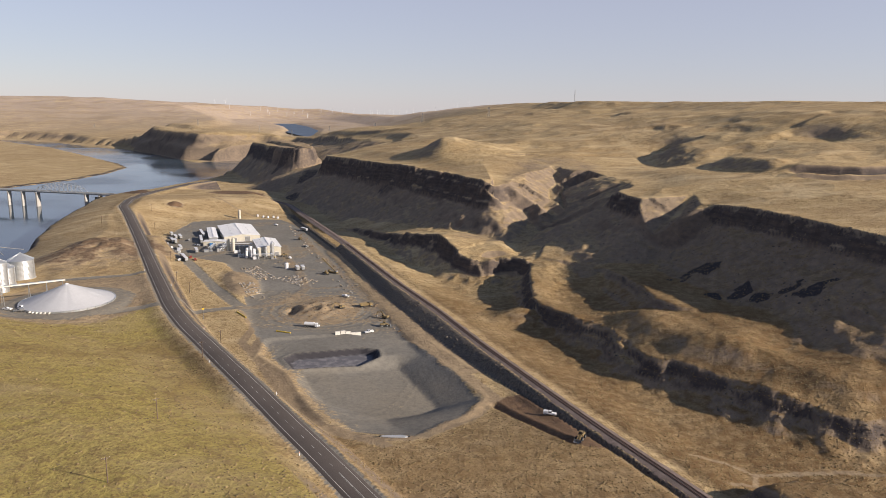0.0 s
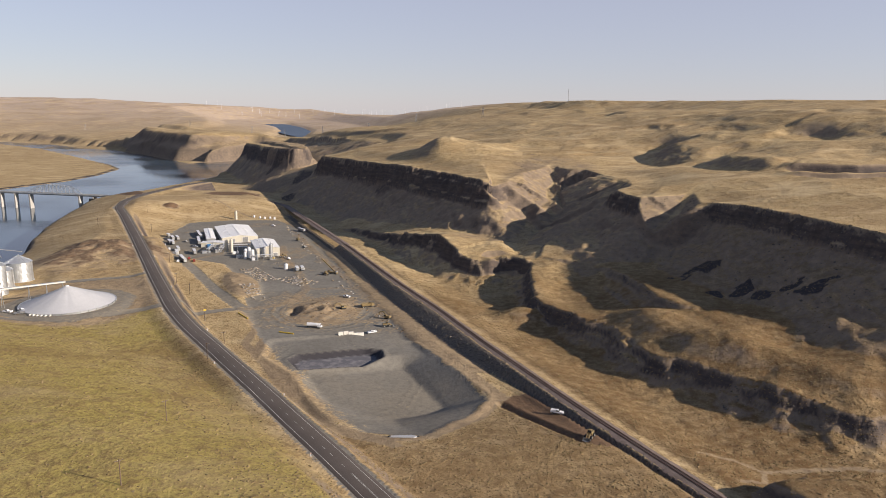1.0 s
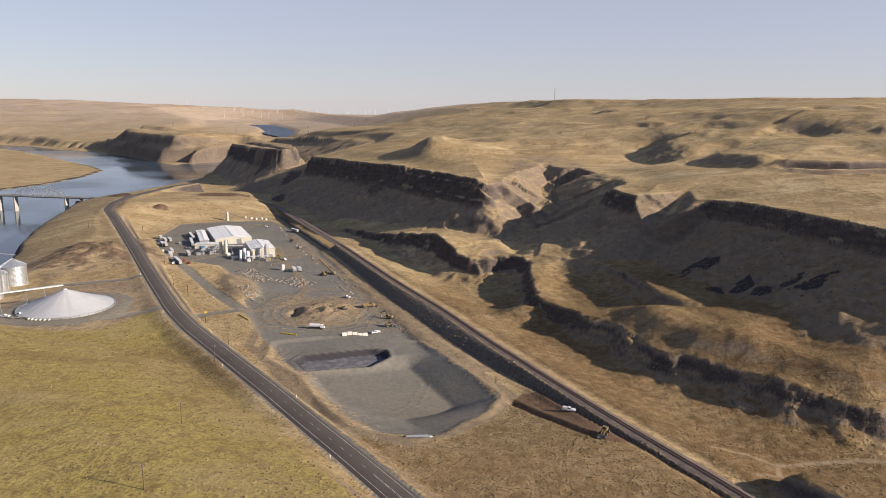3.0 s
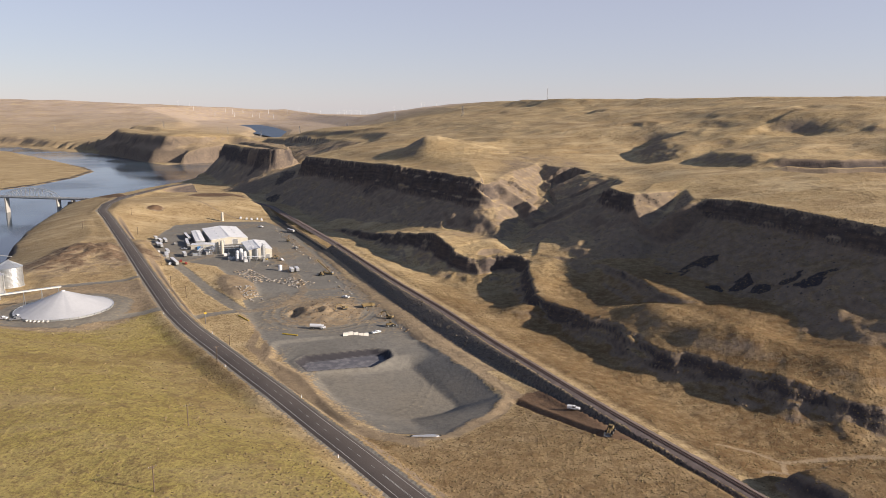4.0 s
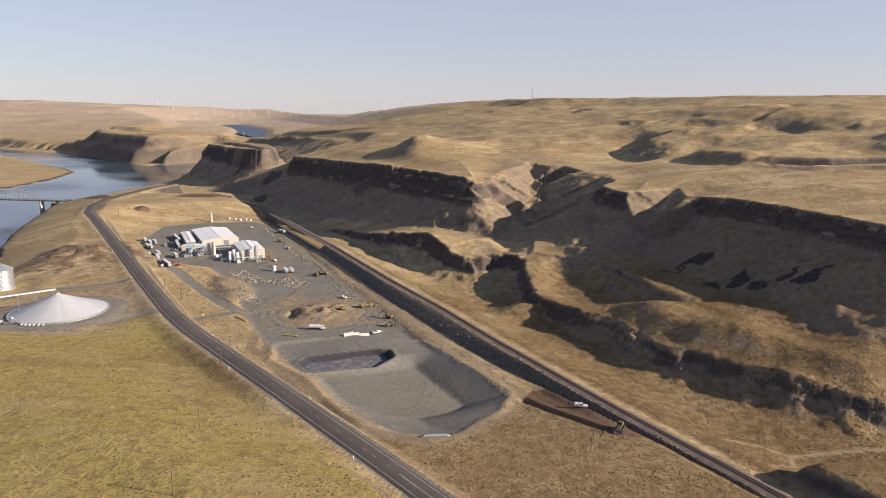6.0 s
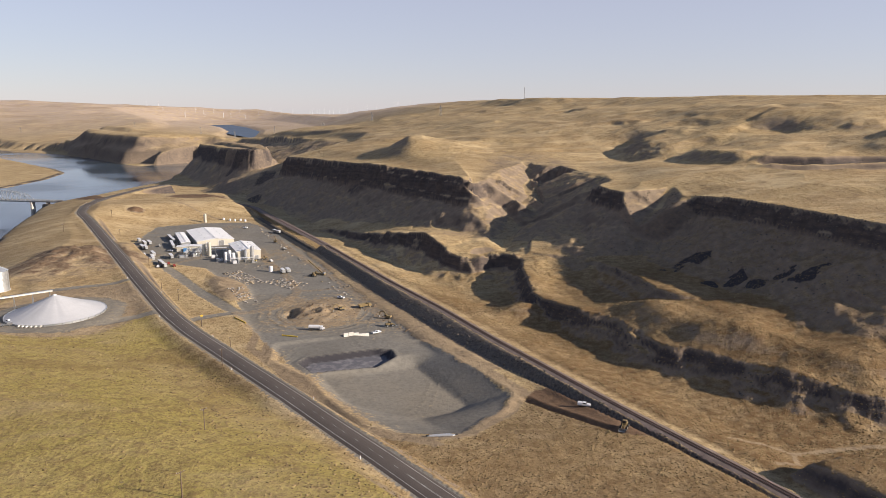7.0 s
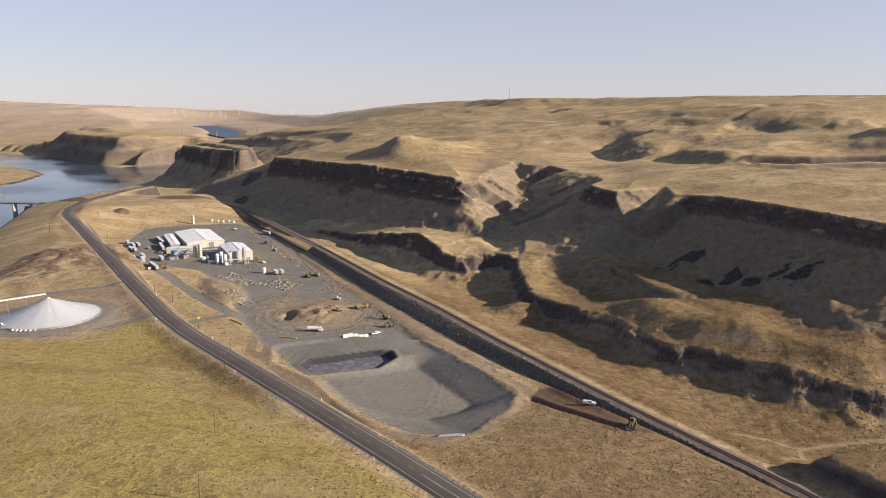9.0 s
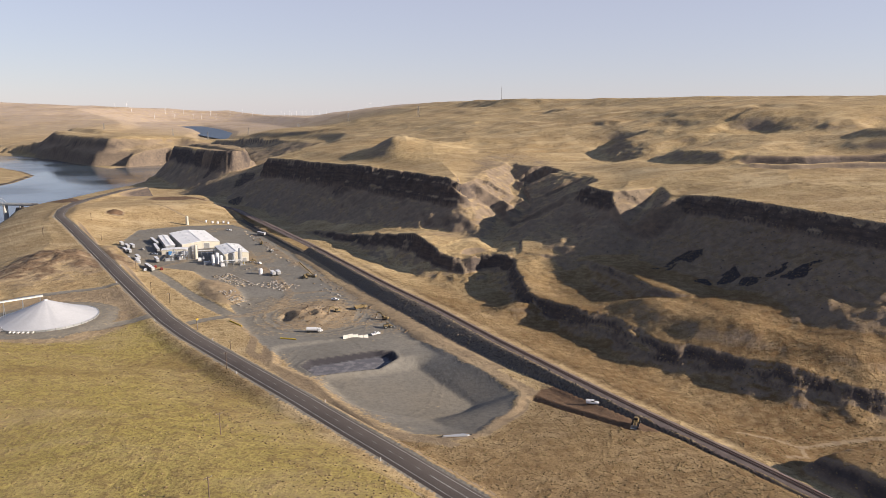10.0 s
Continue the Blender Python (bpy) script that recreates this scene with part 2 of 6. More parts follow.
SHORE = [(-240, -300), (-300, 100), (-345, 300), (-372, 460), (-375, 560), (-395, 640), (-428, 715), (-450, 775), (-472, 867), (-500, 980), (-522, 1070), (-522, 1211), (-508, 1300), (-482, 1404), (-476, 1484), (-440, 1740), (-385, 1850), (-420, 1960), (-560, 2040), (-674, 1909), (-918, 2226), (-1102, 2418), (-1190, 2460), (-1524, 2747), (-1780, 2841), (-2600, 3000), (-2600, 2900), (-1731, 2762), (-1340, 2412), (-845, 1830), (-775, 1722), (-748, 1562), (-757, 1411), (-784, 1303), (-800, 1240), (-830, 1000), (-860, 500), (-900, -300)]
BUTTE = [(-446, 1640, 40), (-425, 1672, 40), (-380, 1665, 44), (-318, 1500, 50), (-262, 1370, 52), (-240, 1290, 51), (-256, 1252, 50), (-290, 1290, 49), (-345, 1400, 47), (-405, 1540, 43)]
FAR_RIVER = [(-380, 1950, 40), (-480, 2300, 26), (-560, 2660, 12), (-625, 3160, 12), (-780, 3740, 12), (-960, 4250, 12)]
FAR_WATER_Z = 16.0
GULLY = [(56, 588, 14), (80, 614, 20.5), (106, 638, 26.5), (97, 658, 35), (106, 669, 39), (111, 716, 45), (117, 733, 49), (120, 758, 56), (124, 780, 65)]
NOTCH = [(156, 514, 36), (163, 521, 40), (178, 533, 47), (190, 548, 56), (200, 562, 63)]
PAD = [(-17, 379), (-2, 348), (10.3, 322), (20, 301), (13, 280), (2, 266), (-8.4, 252), (-20, 249), (-33, 253), (-45, 262), (-56, 282), (-76, 326), (-97, 352), (-100, 380), (-60, 392)]
POND = [(-83, 350), (-75, 336), (-43, 346), (-33, 356), (-35, 366), (-44, 368.5), (-79, 358)]
LOT = [(-285, 790), (-240, 812), (-190, 815), (-150, 745), (-106, 630), (-62, 505), (-38, 440), (-20, 385), (8, 325), (18, 300), (8, 274), (-10, 252), (-33, 254), (-52, 280), (-72, 326), (-88, 350), (-108, 388), (-122, 425), (-133, 458), (-156, 530), (-184, 578), (-226, 590), (-262, 650), (-280, 700)]
TARP_AT, TARP_R = (-228, 412.5), 26.5
WATER_Z = -31.0
# lesser roads: half width, outline of the way
TRACKS = [
    (4.0, [(-166, 411), (-182, 407), (-196, 395), (-219, 384), (-238, 375), (-270, 366)]),
    (3.6, [(-208, 497), (-228, 484), (-244, 477), (-270, 462), (-300, 448)]),
    (3.6, [(-165, 420), (-152, 434), (-142, 440), (-131, 445), (-111, 417), (-91, 398), (-60, 396)]),
    (4.5, [(-222, 580), (-196, 544), (-159, 484), (-132, 444)]),
]
RUTS = [
    (2.6, [(-132, 444), (-123, 425), (-112, 402), (-111, 372), (-95, 345), (-71, 298), (-53, 270), (-43, 253), (-20, 240)]),
    (3.2, [(-40, 436), (-30, 412), (-14, 380), (2, 350), (14, 324), (25, 300), (38, 286)]),
    (1.6, [(25, 300), (16, 278), (4, 262), (-12, 246)]),
    (1.2, [(-300, 900), (-260, 860), (-225, 830)]),
    (1.0, [(96, 246), (108, 244), (116, 236), (112, 226), (102, 224)]),
    (1.0, [(116, 236), (150, 240), (185, 236), (240, 220)]),
]
HAUL = [
    (3.5, [(-132, 444), (-118, 452), (-104, 466), (-100, 500), (-118, 560), (-140, 610), (-152, 660)]),
    (3.0, [(-100, 420), (-60, 420), (-38, 425), (-52, 470), (-78, 540), (-112, 625), (-150, 720)]),
    (3.0, [(-222, 590), (-200, 620), (-215, 680), (-230, 740)]),
    (2.5, [(-100, 500), (-75, 505), (-62, 500)]),
]
PAD_TRAILS = [
    (0.6, [(-60, 392), (-52, 372), (-28, 358), (-14, 330), (-20, 300), (-40, 280)]),
    (0.6, [(-44, 392), (-40, 376), (-38, 370)]),
    (0.6, [(-86, 372), (-92, 350), (-72, 318), (-58, 296), (-44, 270)]),
    (0.6, [(-108, 410), (-90, 400), (-64, 404), (-40, 412), (-30, 440)]),
]
APRON = [(-168, 408), (-178, 436), (-206, 486), (-240, 476), (-262, 462), (-276, 430), (-262, 400), (-238, 382), (-205, 392)]
STRIP = [(30, 302), (40, 302), (48, 284), (57, 263), (65, 246), (60, 240), (52, 243), (44, 255), (34, 273), (24, 291)]
DITCH = [(24, 292), (34, 274), (44, 257), (51, 246)]
APPROACH = [(-492, 1030, -8.4), (-478, 1021, -7.5), (-430, 975, 1), (-396, 925, 7.5)]


def nearest(pts, X, Y):
    """Distance to a line of points, the side (+ to the right of its way), and how far along it, as a mixed index."""
    best, side, along = np.full(X.shape, 1e9, X.dtype), np.zeros(X.shape, X.dtype), np.zeros(X.shape, X.dtype)
    for i in range(len(pts) - 1):
        (ax, ay), (bx, by) = pts[i][:2], pts[i + 1][:2]
        dx, dy = bx - ax, by - ay
        u = np.clip(((X - ax) * dx + (Y - ay) * dy) / (dx * dx + dy * dy), 0, 1)
        d = np.hypot(X - ax - u * dx, Y - ay - u * dy)
        hit = d < best
        best = np.where(hit, d, best)
        side = np.where(hit, np.sign((X - ax) * dy - (Y - ay) * dx), side)
        along = np.where(hit, i + u, along)
    return best, side, along


def inside(pts, X, Y, d=None):
    """Signed distance to a closed outline, positive within."""
    d = nearest([*pts, pts[0]], X, Y)[0] if d is None else d
    odd = np.zeros(X.shape, bool)
    for (ax, ay), (bx, by) in zip([p[:2] for p in pts], [p[:2] for p in [*pts[1:], pts[0]]]):
        if ay != by:
            odd ^= ((ay > Y) != (by > Y)) & (X < (bx - ax) * (Y - ay) / (by - ay) + ax)
    return np.where(odd, d, -d)


def hashed(ix, iy, seed):
    h = (ix.astype(np.int64) * 374761393 + iy.astype(np.int64) * 668265263 + seed * 1442695041) & 0xFFFFFFFF
    h = ((h ^ (h >> 13)) * 1274126177) & 0xFFFFFFFF
    return ((h ^ (h >> 16)) & 0xFFFF) / 32767.5 - 1


def rough(X, Y, size, octaves=4, seed=0, gain=0.5):
    """Fractal value noise, about -1 to 1, whose largest forms are size metres across."""
    out, amp, total = np.zeros(X.shape), 1.0, 0.0
    for o in range(octaves):
        x, y = X / size * 2**o + 17.3 * o, Y / size * 2**o - 9.1 * o
        ix, iy = np.floor(x), np.floor(y)
        fx, fy = x - ix, y - iy
        fx, fy = fx * fx * (3 - 2 * fx), fy * fy * (3 - 2 * fy)
        a, b_, c, d = (hashed(ix + i, iy + j, seed + o) for j in (0, 1) for i in (0, 1))
        out += amp * ((a * (1 - fx) + b_ * fx) * (1 - fy) + (c * (1 - fx) + d * fx) * fy)
        total += amp
        amp *= gain
    return out / total


def step(a, b_, v):
    u = np.clip((v - a) / (b_ - a), 0, 1)
    return u * u * (3 - 2 * u)


def blend(a, b_, f):
    return a + (b_ - a) * f


def edge_height(rim, X, Y):
    """Signed distance to a rim (positive within) and the rim's height at its nearest point."""
    d, _, along = nearest([*rim, rim[0]], X, Y)
    return inside(rim, X, Y, d), np.interp(along, range(len(rim) + 1), [p[2] for p in [*rim, rim[0]]])


def mean_edge(rim, X, Y, gap=14.0):
    """A height carried in from the whole rim, the nearer parts counting more."""
    full = np.full(X.shape, rim[0][2], X.dtype)
    near = (X > min(p[0] for p in rim) - 90) & (X < max(p[0] for p in rim) + 90) & (Y > min(p[1] for p in rim) - 90) & (Y < max(p[1] for p in rim) + 90)
    X, Y = X[near], Y[near]
    top, total = np.zeros(X.shape), np.zeros(X.shape)
    for (ax, ay, az), (bx, by, bz) in zip(rim, [*rim[1:], rim[0]]):
        n = max(1, int(math.hypot(bx - ax, by - ay) / gap))
        for k in range(n):
            f = (k + 0.5) / n
            w = (X - ax - f * (bx - ax)) ** 2 + (Y - ay - f * (by - ay)) ** 2 + 30
            w = 1 / (w * np.sqrt(w))
            top += w * (az + f * (bz - az))
            total += w
    full[near] = top / total
    return full


def swell(a, b_, k):
    """The higher of two surfaces, with a rounded joint."""
    return (a + b_ + np.sqrt((a - b_) ** 2 + k * k)) / 2


def fall(d, height, face, wide, grade):
    """A rock face below a rim, then scree at its angle of rest; d: metres out from the rim."""
    f = np.clip(d / wide, 0, 1)
    f = np.clip(f + 0.07 * np.sin(f * 4 * np.pi), 0, 1)
    out = np.clip(d - wide, 0, None)
    return height - face * f - grade * out + 0.0006 * np.minimum(out, 120) ** 2


def carve(z, way, grade, flat, X, Y, wob):
    """A wash cut down to a line of given heights, with banks of one grade."""
    d, side_, along = nearest(way, X, Y)
    bed = np.interp(along, range(len(way)), [p[2] for p in way])
    d = np.clip(d + wob, 0, None)
    return np.minimum(z, bed + grade * np.clip(d - flat, 0, None)), d


def land(X, Y):
    """Height of the ground and its layers."""
    n_big, n_mid, n_small = rough(X, Y, 160, 4, 1), rough(X, Y, 34, 4, 2), rough(X, Y, 7, 3, 3)
    near = step(1500, 850, Y)  # the finest forms are left out far away
    n_small = n_small * near
    ridged = 1 - np.abs(rough(X, Y, 46, 4, 4)) * 2
    rd, rs, _ = nearest(RAIL, X, Y)
    u = rd * np.where(rs > 0, 1, -1)  # + east of the railway
    # valley floor
    east = -0.6 - 4.8 * step(8, 40, u) + 0.7 * n_mid + 0.25 * n_small
    west = blend(-5.5, -4.0, step(500, 330, Y)) + 7.5 * step(300, 225, Y) + 4 * step(225, 120, Y)
    west = west + 12 * step(-150, -330, X) * step(430, 560, Y) + 7 * step(700, 900, Y) * step(-120, -260, X) + 0.4 * n_mid
    z = blend(west, east, step(-14, -5, u))
    # field west of the road
    dd = (X + 100) * -0.6 + (Y - 300) * -0.8
    field_z = 4 + 14.5 * step(-8, 85, dd) + 1.2 * n_big + 0.25 * n_mid
    od, os_, oa = nearest(ROAD, X, Y)
    road_z = np.interp(oa, range(len(ROAD)), [p[2] for p in ROAD])
    left = os_ < 0
    z = np.where(left, blend(field_z, 4.8 + 0.7 * n_mid, step(380, 460, Y)), z)
    # riverside knolls and the flat point beyond the plant
    knoll = np.exp(-(((X + 282) / 42) ** 2 + ((Y - 585) / 62) ** 2))
    z = z + (5.5 + 3 * n_mid + 2.2 * n_small) * knoll
    z = blend(z, 6 + 0.6 * n_mid, step(790, 950, Y) * step(-215, -280, X))
    z = blend(z, -16 + 2 * n_mid, step(1010, 1190, Y - 0.1 * X) * step(60, -60, X))
    # bench below the cliffs
    z = z + 8 * np.exp(-(((X - 50) / 19) ** 2 + ((Y - 426) / 12) ** 2)) * step(6, 20, u)
    jag = 3.4 * n_small + 4.0 * n_mid + 3 * rough(X, Y, 24, 2, 43)
    inland, bench_z = inside([p[:2] for p in BENCH], X, Y), mean_edge(BENCH, X, Y)
    sb = inland + jag * step(-60, -15, inland)
    east_part = step(410, 370, Y)
    bench = bench_z + blend(1.5 * step(0, 30, inland), 7 * step(1, 26, inland), east_part) + 1.6 * n_mid + 0.9 * n_big + 0.5 * n_small
    bench = bench + 4.5 * np.exp(-(((X - 0) / 22) ** 2 + ((Y - 590) / 30) ** 2)) - 5 * np.exp(-(((X - 62) / 9) ** 2 + ((Y - 560) / 30) ** 2))
    bench = bench - 4.0 * step(0, 3, 0.75 * (X - 36) + 0.66 * (Y - 536) - 3 * n_small) * step(16, 8, np.hypot(X - 44, Y - 542))
    bench = bench + 3.5 * np.exp(-(((X - 138) / 20) ** 2 + ((Y - 328) / 16) ** 2)) + 3 * np.exp(-(((X - 114) / 14) ** 2 + ((Y - 376) / 14) ** 2))
    bench = bench - 6 * np.exp(-((((X - 96) / 25) ** 2 + ((Y - 455) / 50) ** 2) ** 2))
    bench = bench - 4 * np.exp(-(((X - 172) / 16) ** 2 + ((Y - 326) / 20) ** 2))
    z = np.where(sb > 0, swell(bench, z, 1.0), swell(z, fall(-sb, bench_z, blend(10, 8.5, east_part), blend(5, 7, east_part), 0.5), 1.2))
    tier, tier_z = inside([p[:2] for p in UPBENCH], X, Y), mean_edge(UPBENCH, X, Y)
    tier = tier + 1.8 * n_mid + 1.0 * n_small
    upper = tier_z + 0.03 * np.clip(tier, 0, 80) + 0.9 * n_mid + 3.0 * np.exp(-(((X - 114) / 16) ** 2 + ((Y - 524) / 12) ** 2))
    z = np.where(tier > 0, np.maximum(z, upper), np.maximum(z, np.where(tier > -14, fall(-tier, tier_z, 4.5, 4.5, 0.5), -99)))
    hump = step(-9, 3, inside(CUTTING, X, Y) + 2 * n_small + 2 * n_mid)
    z = blend(z, np.maximum(z, 7.5 + 1.2 * n_mid), hump)
    # plateau
    flute = 3.0 * n_small + blend(2.6, 5.5, step(60, 10, X)) * n_mid + 2.0 * n_big + 4.0 * np.abs(rough(X, Y, 17, 2, 31)) * near + 9 * rough(X, Y, 95, 2, 33) * (1 - near)
    lip, rim_h = edge_height(RIM, X, Y)
    rim_h = rim_h + 2.4 * rough(X, Y, 55, 3, 91) * step(90, 20, X)
    sp = lip + (flute - blend(1.5, 0.2, step(150, 190, X))) * step(40, 12, lip) * step(-220, -60, lip) * (1 + 0.8 * step(1400, 2000, Y))
    drift = 9 * n_big + 4 * n_mid
    rise = [lip] + [inside(c, X, Y) + drift for c in (CONTOUR_76, CONTOUR_104, CONTOUR_128, CONTOUR_146)]
    plat = np.full(X.shape, 61.0)
    for lo, hi, za, zb in zip(rise, rise[1:], (61, 76, 104, 128), (76, 104, 128, 146)):
        f = np.clip(lo / np.maximum(lo - hi, 1e-3), 0, 1)
        plat = np.where(lo > 0, za + (zb - za) * (0.65 * f + 0.35 * f * f * (3 - 2 * f)), plat)
    plat = plat + 0.008 * np.clip(rise[-1], 0, 700)
    wild = step(30, 130, lip)
    plat = plat + wild * (3.0 * n_big + 1.1 * n_mid + 0.5 * np.maximum(ridged, 0) - 2.6 * np.abs(rough(X, Y, 85, 4, 71)))
    plat = plat + 18 * np.exp(-(np.abs((X - 476) / np.where(X < 476, 30, 70)) ** 1.8 + (np.abs(Y - 640) / 40) ** 2))
    hx = (X + 2) / np.where(X < -2, 26, 50)
    plat = plat + 19 * np.exp(-(np.abs(hx) ** 1.6 + (np.abs(Y - 895) / 52) ** 2)) * (1 + 0.2 * n_mid)
    terrace = np.sin((plat + 3 * n_big) * 2 * np.pi / 13)
    plat = plat + wild * 0.55 * terrace * step(-0.2, 0.4, rough(X, Y, 140, 2, 15))
    # far uplands
    far_left = step(-0.11, -0.21, X / np.maximum(Y, 1)) * step(1500, 2300, Y)
    hills = 38 + np.interp(Y, [1900, 2800, 4000, 4700], [0, 10, 38, 74]) + step(-0.2, -0.5, X / np.maximum(Y, 1)) * 34 * step(2500, 4700, Y)
    hills = hills + 16 * rough(X, Y, 1100, 3, 12) * step(2200, 3500, Y) + 9 * rough(X, Y, 300, 4, 13) * step(1900, 2600, Y) - 22 * np.abs(rough(X, Y, 420, 4, 14)) * step(2150, 2900, Y) + 5 * step(2150, 2900, Y)
    hills = hills + 2.8 * np.sin((hills + 3 * n_big) * 2 * np.pi / 18) * step(-0.2, 0.4, rough(X, Y, 140, 2, 15))
    plat = blend(plat, hills, far_left)
    sway = rough(X, Y, 60, 2, 19)
    for drop, half, way in SCARPS:
        xs, ys, rim = [p[0] for p in way], [p[1] for p in way], 6 * half
        at = (X > min(xs) - rim) & (X < max(xs) + rim) & (Y > min(ys) - rim) & (Y < max(ys) + rim)
        d, sd, along = nearest(way, X[at], Y[at])
        sd = d * sd + 0.22 * half * (n_mid[at] + 0.3 * n_small[at] + sway[at])
        ends = step(0, 0.5, along) * step(len(way) - 1, len(way) - 1.5, along)
        plat[at] += drop * ends * (step(-half, half, sd) - step(-4.5 * half, 4.5 * half, sd))
    plat = blend(rim_h + 0.5 * n_mid, plat, step(-2, 48, lip))
    away = step(1400, 1900, Y)
    gentle = np.maximum(step(1080, 1200, Y) * step(2000, 1850, Y), np.maximum(step(66, 46, np.hypot(X - 142, Y - 656)), np.maximum(step(36, 22, np.hypot(X - 181, Y - 533)), step(50, 34, np.hypot(X - 82, Y - 702)))))
    mesa = step(52, 22, X) * (1 - away)
    face = blend(blend(blend(14, 25, mesa), 26, away), 3, gentle)
    wide = blend(blend(blend(7, 11, mesa), 16, away), 12, gentle)
    face = blend(face, 13, away * step(-740, -560, X))
    grade = blend(blend(blend(0.56, 0.66, mesa), 0.62, away), 0.42, gentle)
    grade = blend(grade, 0.3, away * step(-740, -560, X))
    grade = blend(grade, 0.68, step(105, 125, X) * step(200, 180, X) * step(475, 495, Y) * step(580, 560, Y))
    low_shore = step(-1010, -1120, X) * step(1700, 2000, Y)
    plat = blend(plat, np.minimum(plat, -6 + 0.10 * np.clip(sp, 0, 3000) + 9 * rough(X, Y, 260, 4, 13)), low_shore)
    ribs_ = 3.4 * rough(X, Y, 30, 4, 61) * step(6, 30, -sp)
    under = fall(-sp, rim_h, face, wide, grade) + ribs_
    slope_on = (sp < 0) & (under > z)
    z = np.where(sp > 0, np.maximum(plat, z), swell(z, np.where(sp > -260, under, -99), 2.5))
    shape = np.where(sp > 0, 1.0, np.where(slope_on, np.where(-sp < wide, 0.8, 0.3), 0.0))
    # side gully, notch, and the river's far reach
    z, off = carve(z, GULLY, 0.56, 2, X, Y, 2.5 * n_small + 4 * n_mid)
    z, _ = carve(z, NOTCH, 0.6, 2, X, Y, 1.5 * n_small + 2 * n_mid)
    gul = step(60, 30, off) * (Y > 585)
    fd, _, fa = nearest(FAR_RIVER, X, Y)
    reach = np.interp(fa, range(len(FAR_RIVER)), [p[2] for p in FAR_RIVER])
    z = np.where(Y > 2000, np.minimum(z, reach + np.clip(fd - 50, 0, 40) * 0.2 + np.clip(fd - 50, 0, 260) * 0.07 + np.clip(fd - 310, 0, 3000) * 0.26), z)
    # butte by the river
    sq, butte_z = edge_height(BUTTE, X, Y)
    sq = sq + 7 * n_mid + 6 * n_big + 4 * n_small
    z = np.where(sq > 0, np.maximum(z, butte_z + 2 * n_mid), np.where(sq > -200, swell(z, fall(-sq, butte_z, 28, 13, 0.78) + 3 * rough(X, Y, 40, 3, 62), 3), z))
    z = np.where((Y > 1500) & (X < 60) & (shape < 0.02) & (sq < -140), -28 + n_mid, z)
    # railway and its rock slope
    width = np.interp(Y, [200, 260, 300, 386, 450, 576, 700], [6, 6.6, 8, 15, 15, 11, 10])
    u = np.where(u < -4.5, -4.5 + (u + 4.5) * 10.5 / (width - 4.5), u)
    bank = np.interp(u, [-27, -15, -6.5, -4.5, 4.5, 7.5], [-6.2, -4.6, -0.5, 0, 0, -0.8])
    bank = np.where(u < -27, z, bank)
    bank = np.where(u < -15, blend(bank, z, step(-15, -22, u)), bank)
    z = blend(z, bank, step(16, 6, u) * step(-30, -22, u) * step(1000, 860, Y))
    shoulder = step(-60, -45, u) * step(-13.5, -16, u) * step(380, 420, Y) * step(830, 770, Y)
    z = blend(z, np.minimum(z, -5.0 + 0.02 * (u + 16) + 0.2 * n_mid), shoulder)
    # site
    si = inside(LOT, X, Y)
    z = blend(z, -6.4 + 0.15 * n_mid, step(np.where(Y > 640, -95, -6), 4, si) * step(380, 400, Y + 0.3 * X + 20))
    spd = inside(PAD, X, Y)
    rim_z = np.interp(Y, [250, 300, 350, 395], [1.2, -3.4, -3.6, -4.6])
    z = np.where(spd > -4, blend(z, np.minimum(rim_z, z + 1.5), step(-4, 0, spd)), z)
    east_side = step(-30, 5, X + 0.3 * (Y - 300))
    z = np.where(spd > 0, blend(rim_z, -7.6 - 0.055 * np.clip(X + 60, 0, 70) * step(268, 318, Y), np.clip(spd / blend(blend(9, 20, east_side), 46, step(306, 268, Y)), 0, 1)), z)
    shelf = Y - 0.45 * (X + 60)
    z = np.where((spd > 0) & (shelf > 330), blend(z, -5.4, step(332, 346, shelf) * step(0, 5, spd)), z)
    sw = inside(POND, X, Y)
    z = z - 2.6 * step(-0.4, 2.8, sw) + 0.5 * step(-3, -1, sw) * step(0.5, -0.5, sw)
    # trench and spoil hill
    heap = np.exp(-((((X + 78) / 17) ** 2 + ((Y - 446) / 17) ** 2) ** 1.5))
    z = z + heap * (2.6 + 2.2 * n_small + 1.6 * n_mid + 1.9 * rough(X, Y, 4.5, 2, 51))
    z = z - 2.4 * step(4.5, 2.0, np.hypot((X + 97) * 0.9, (Y - 441) * 0.45) + 0.8 * n_small)
    ra, rb = ((X + 150) * 0.39 - (Y - 508) * 0.92) / 46, ((X + 150) * 0.92 + (Y - 508) * 0.39) / 15
    sh = step(1.15, 0.35, np.hypot(ra, rb) + 0.1 * n_small)
    z = z + 2.6 * sh * (1 + 0.2 * n_small)
    cut = nearest(DITCH, X, Y)[0]
    z = z - 1.3 * step(2.4, 0.6, cut) + 0.5 * step(5, 3.4, cut) * step(2.2, 3.0, cut)
    z = z + 2.6 * step(11, 2, np.hypot(X + 323, Y - 838)) * (1 + 0.4 * n_small)
    # road bed
    z = np.where(left & (Y > 600) & (Y < 950), blend(z, road_z - 1.2 + 0.6 * n_mid, step(85, 20, od)), z)
    z = blend(z, road_z - 0.25, step(17, 5.6, od))
    ad, _, aa = nearest(APPROACH, X, Y)
    z = np.where(ad < 26, np.maximum(z, np.interp(aa, range(4), [p[2] for p in APPROACH]) - np.clip(ad - 7, 0, 40) * 0.62), z)
    # pile ground
    td = np.hypot(X - TARP_AT[0], Y - TARP_AT[1])
    z = blend(z, 6.0, step(44, 29, td))
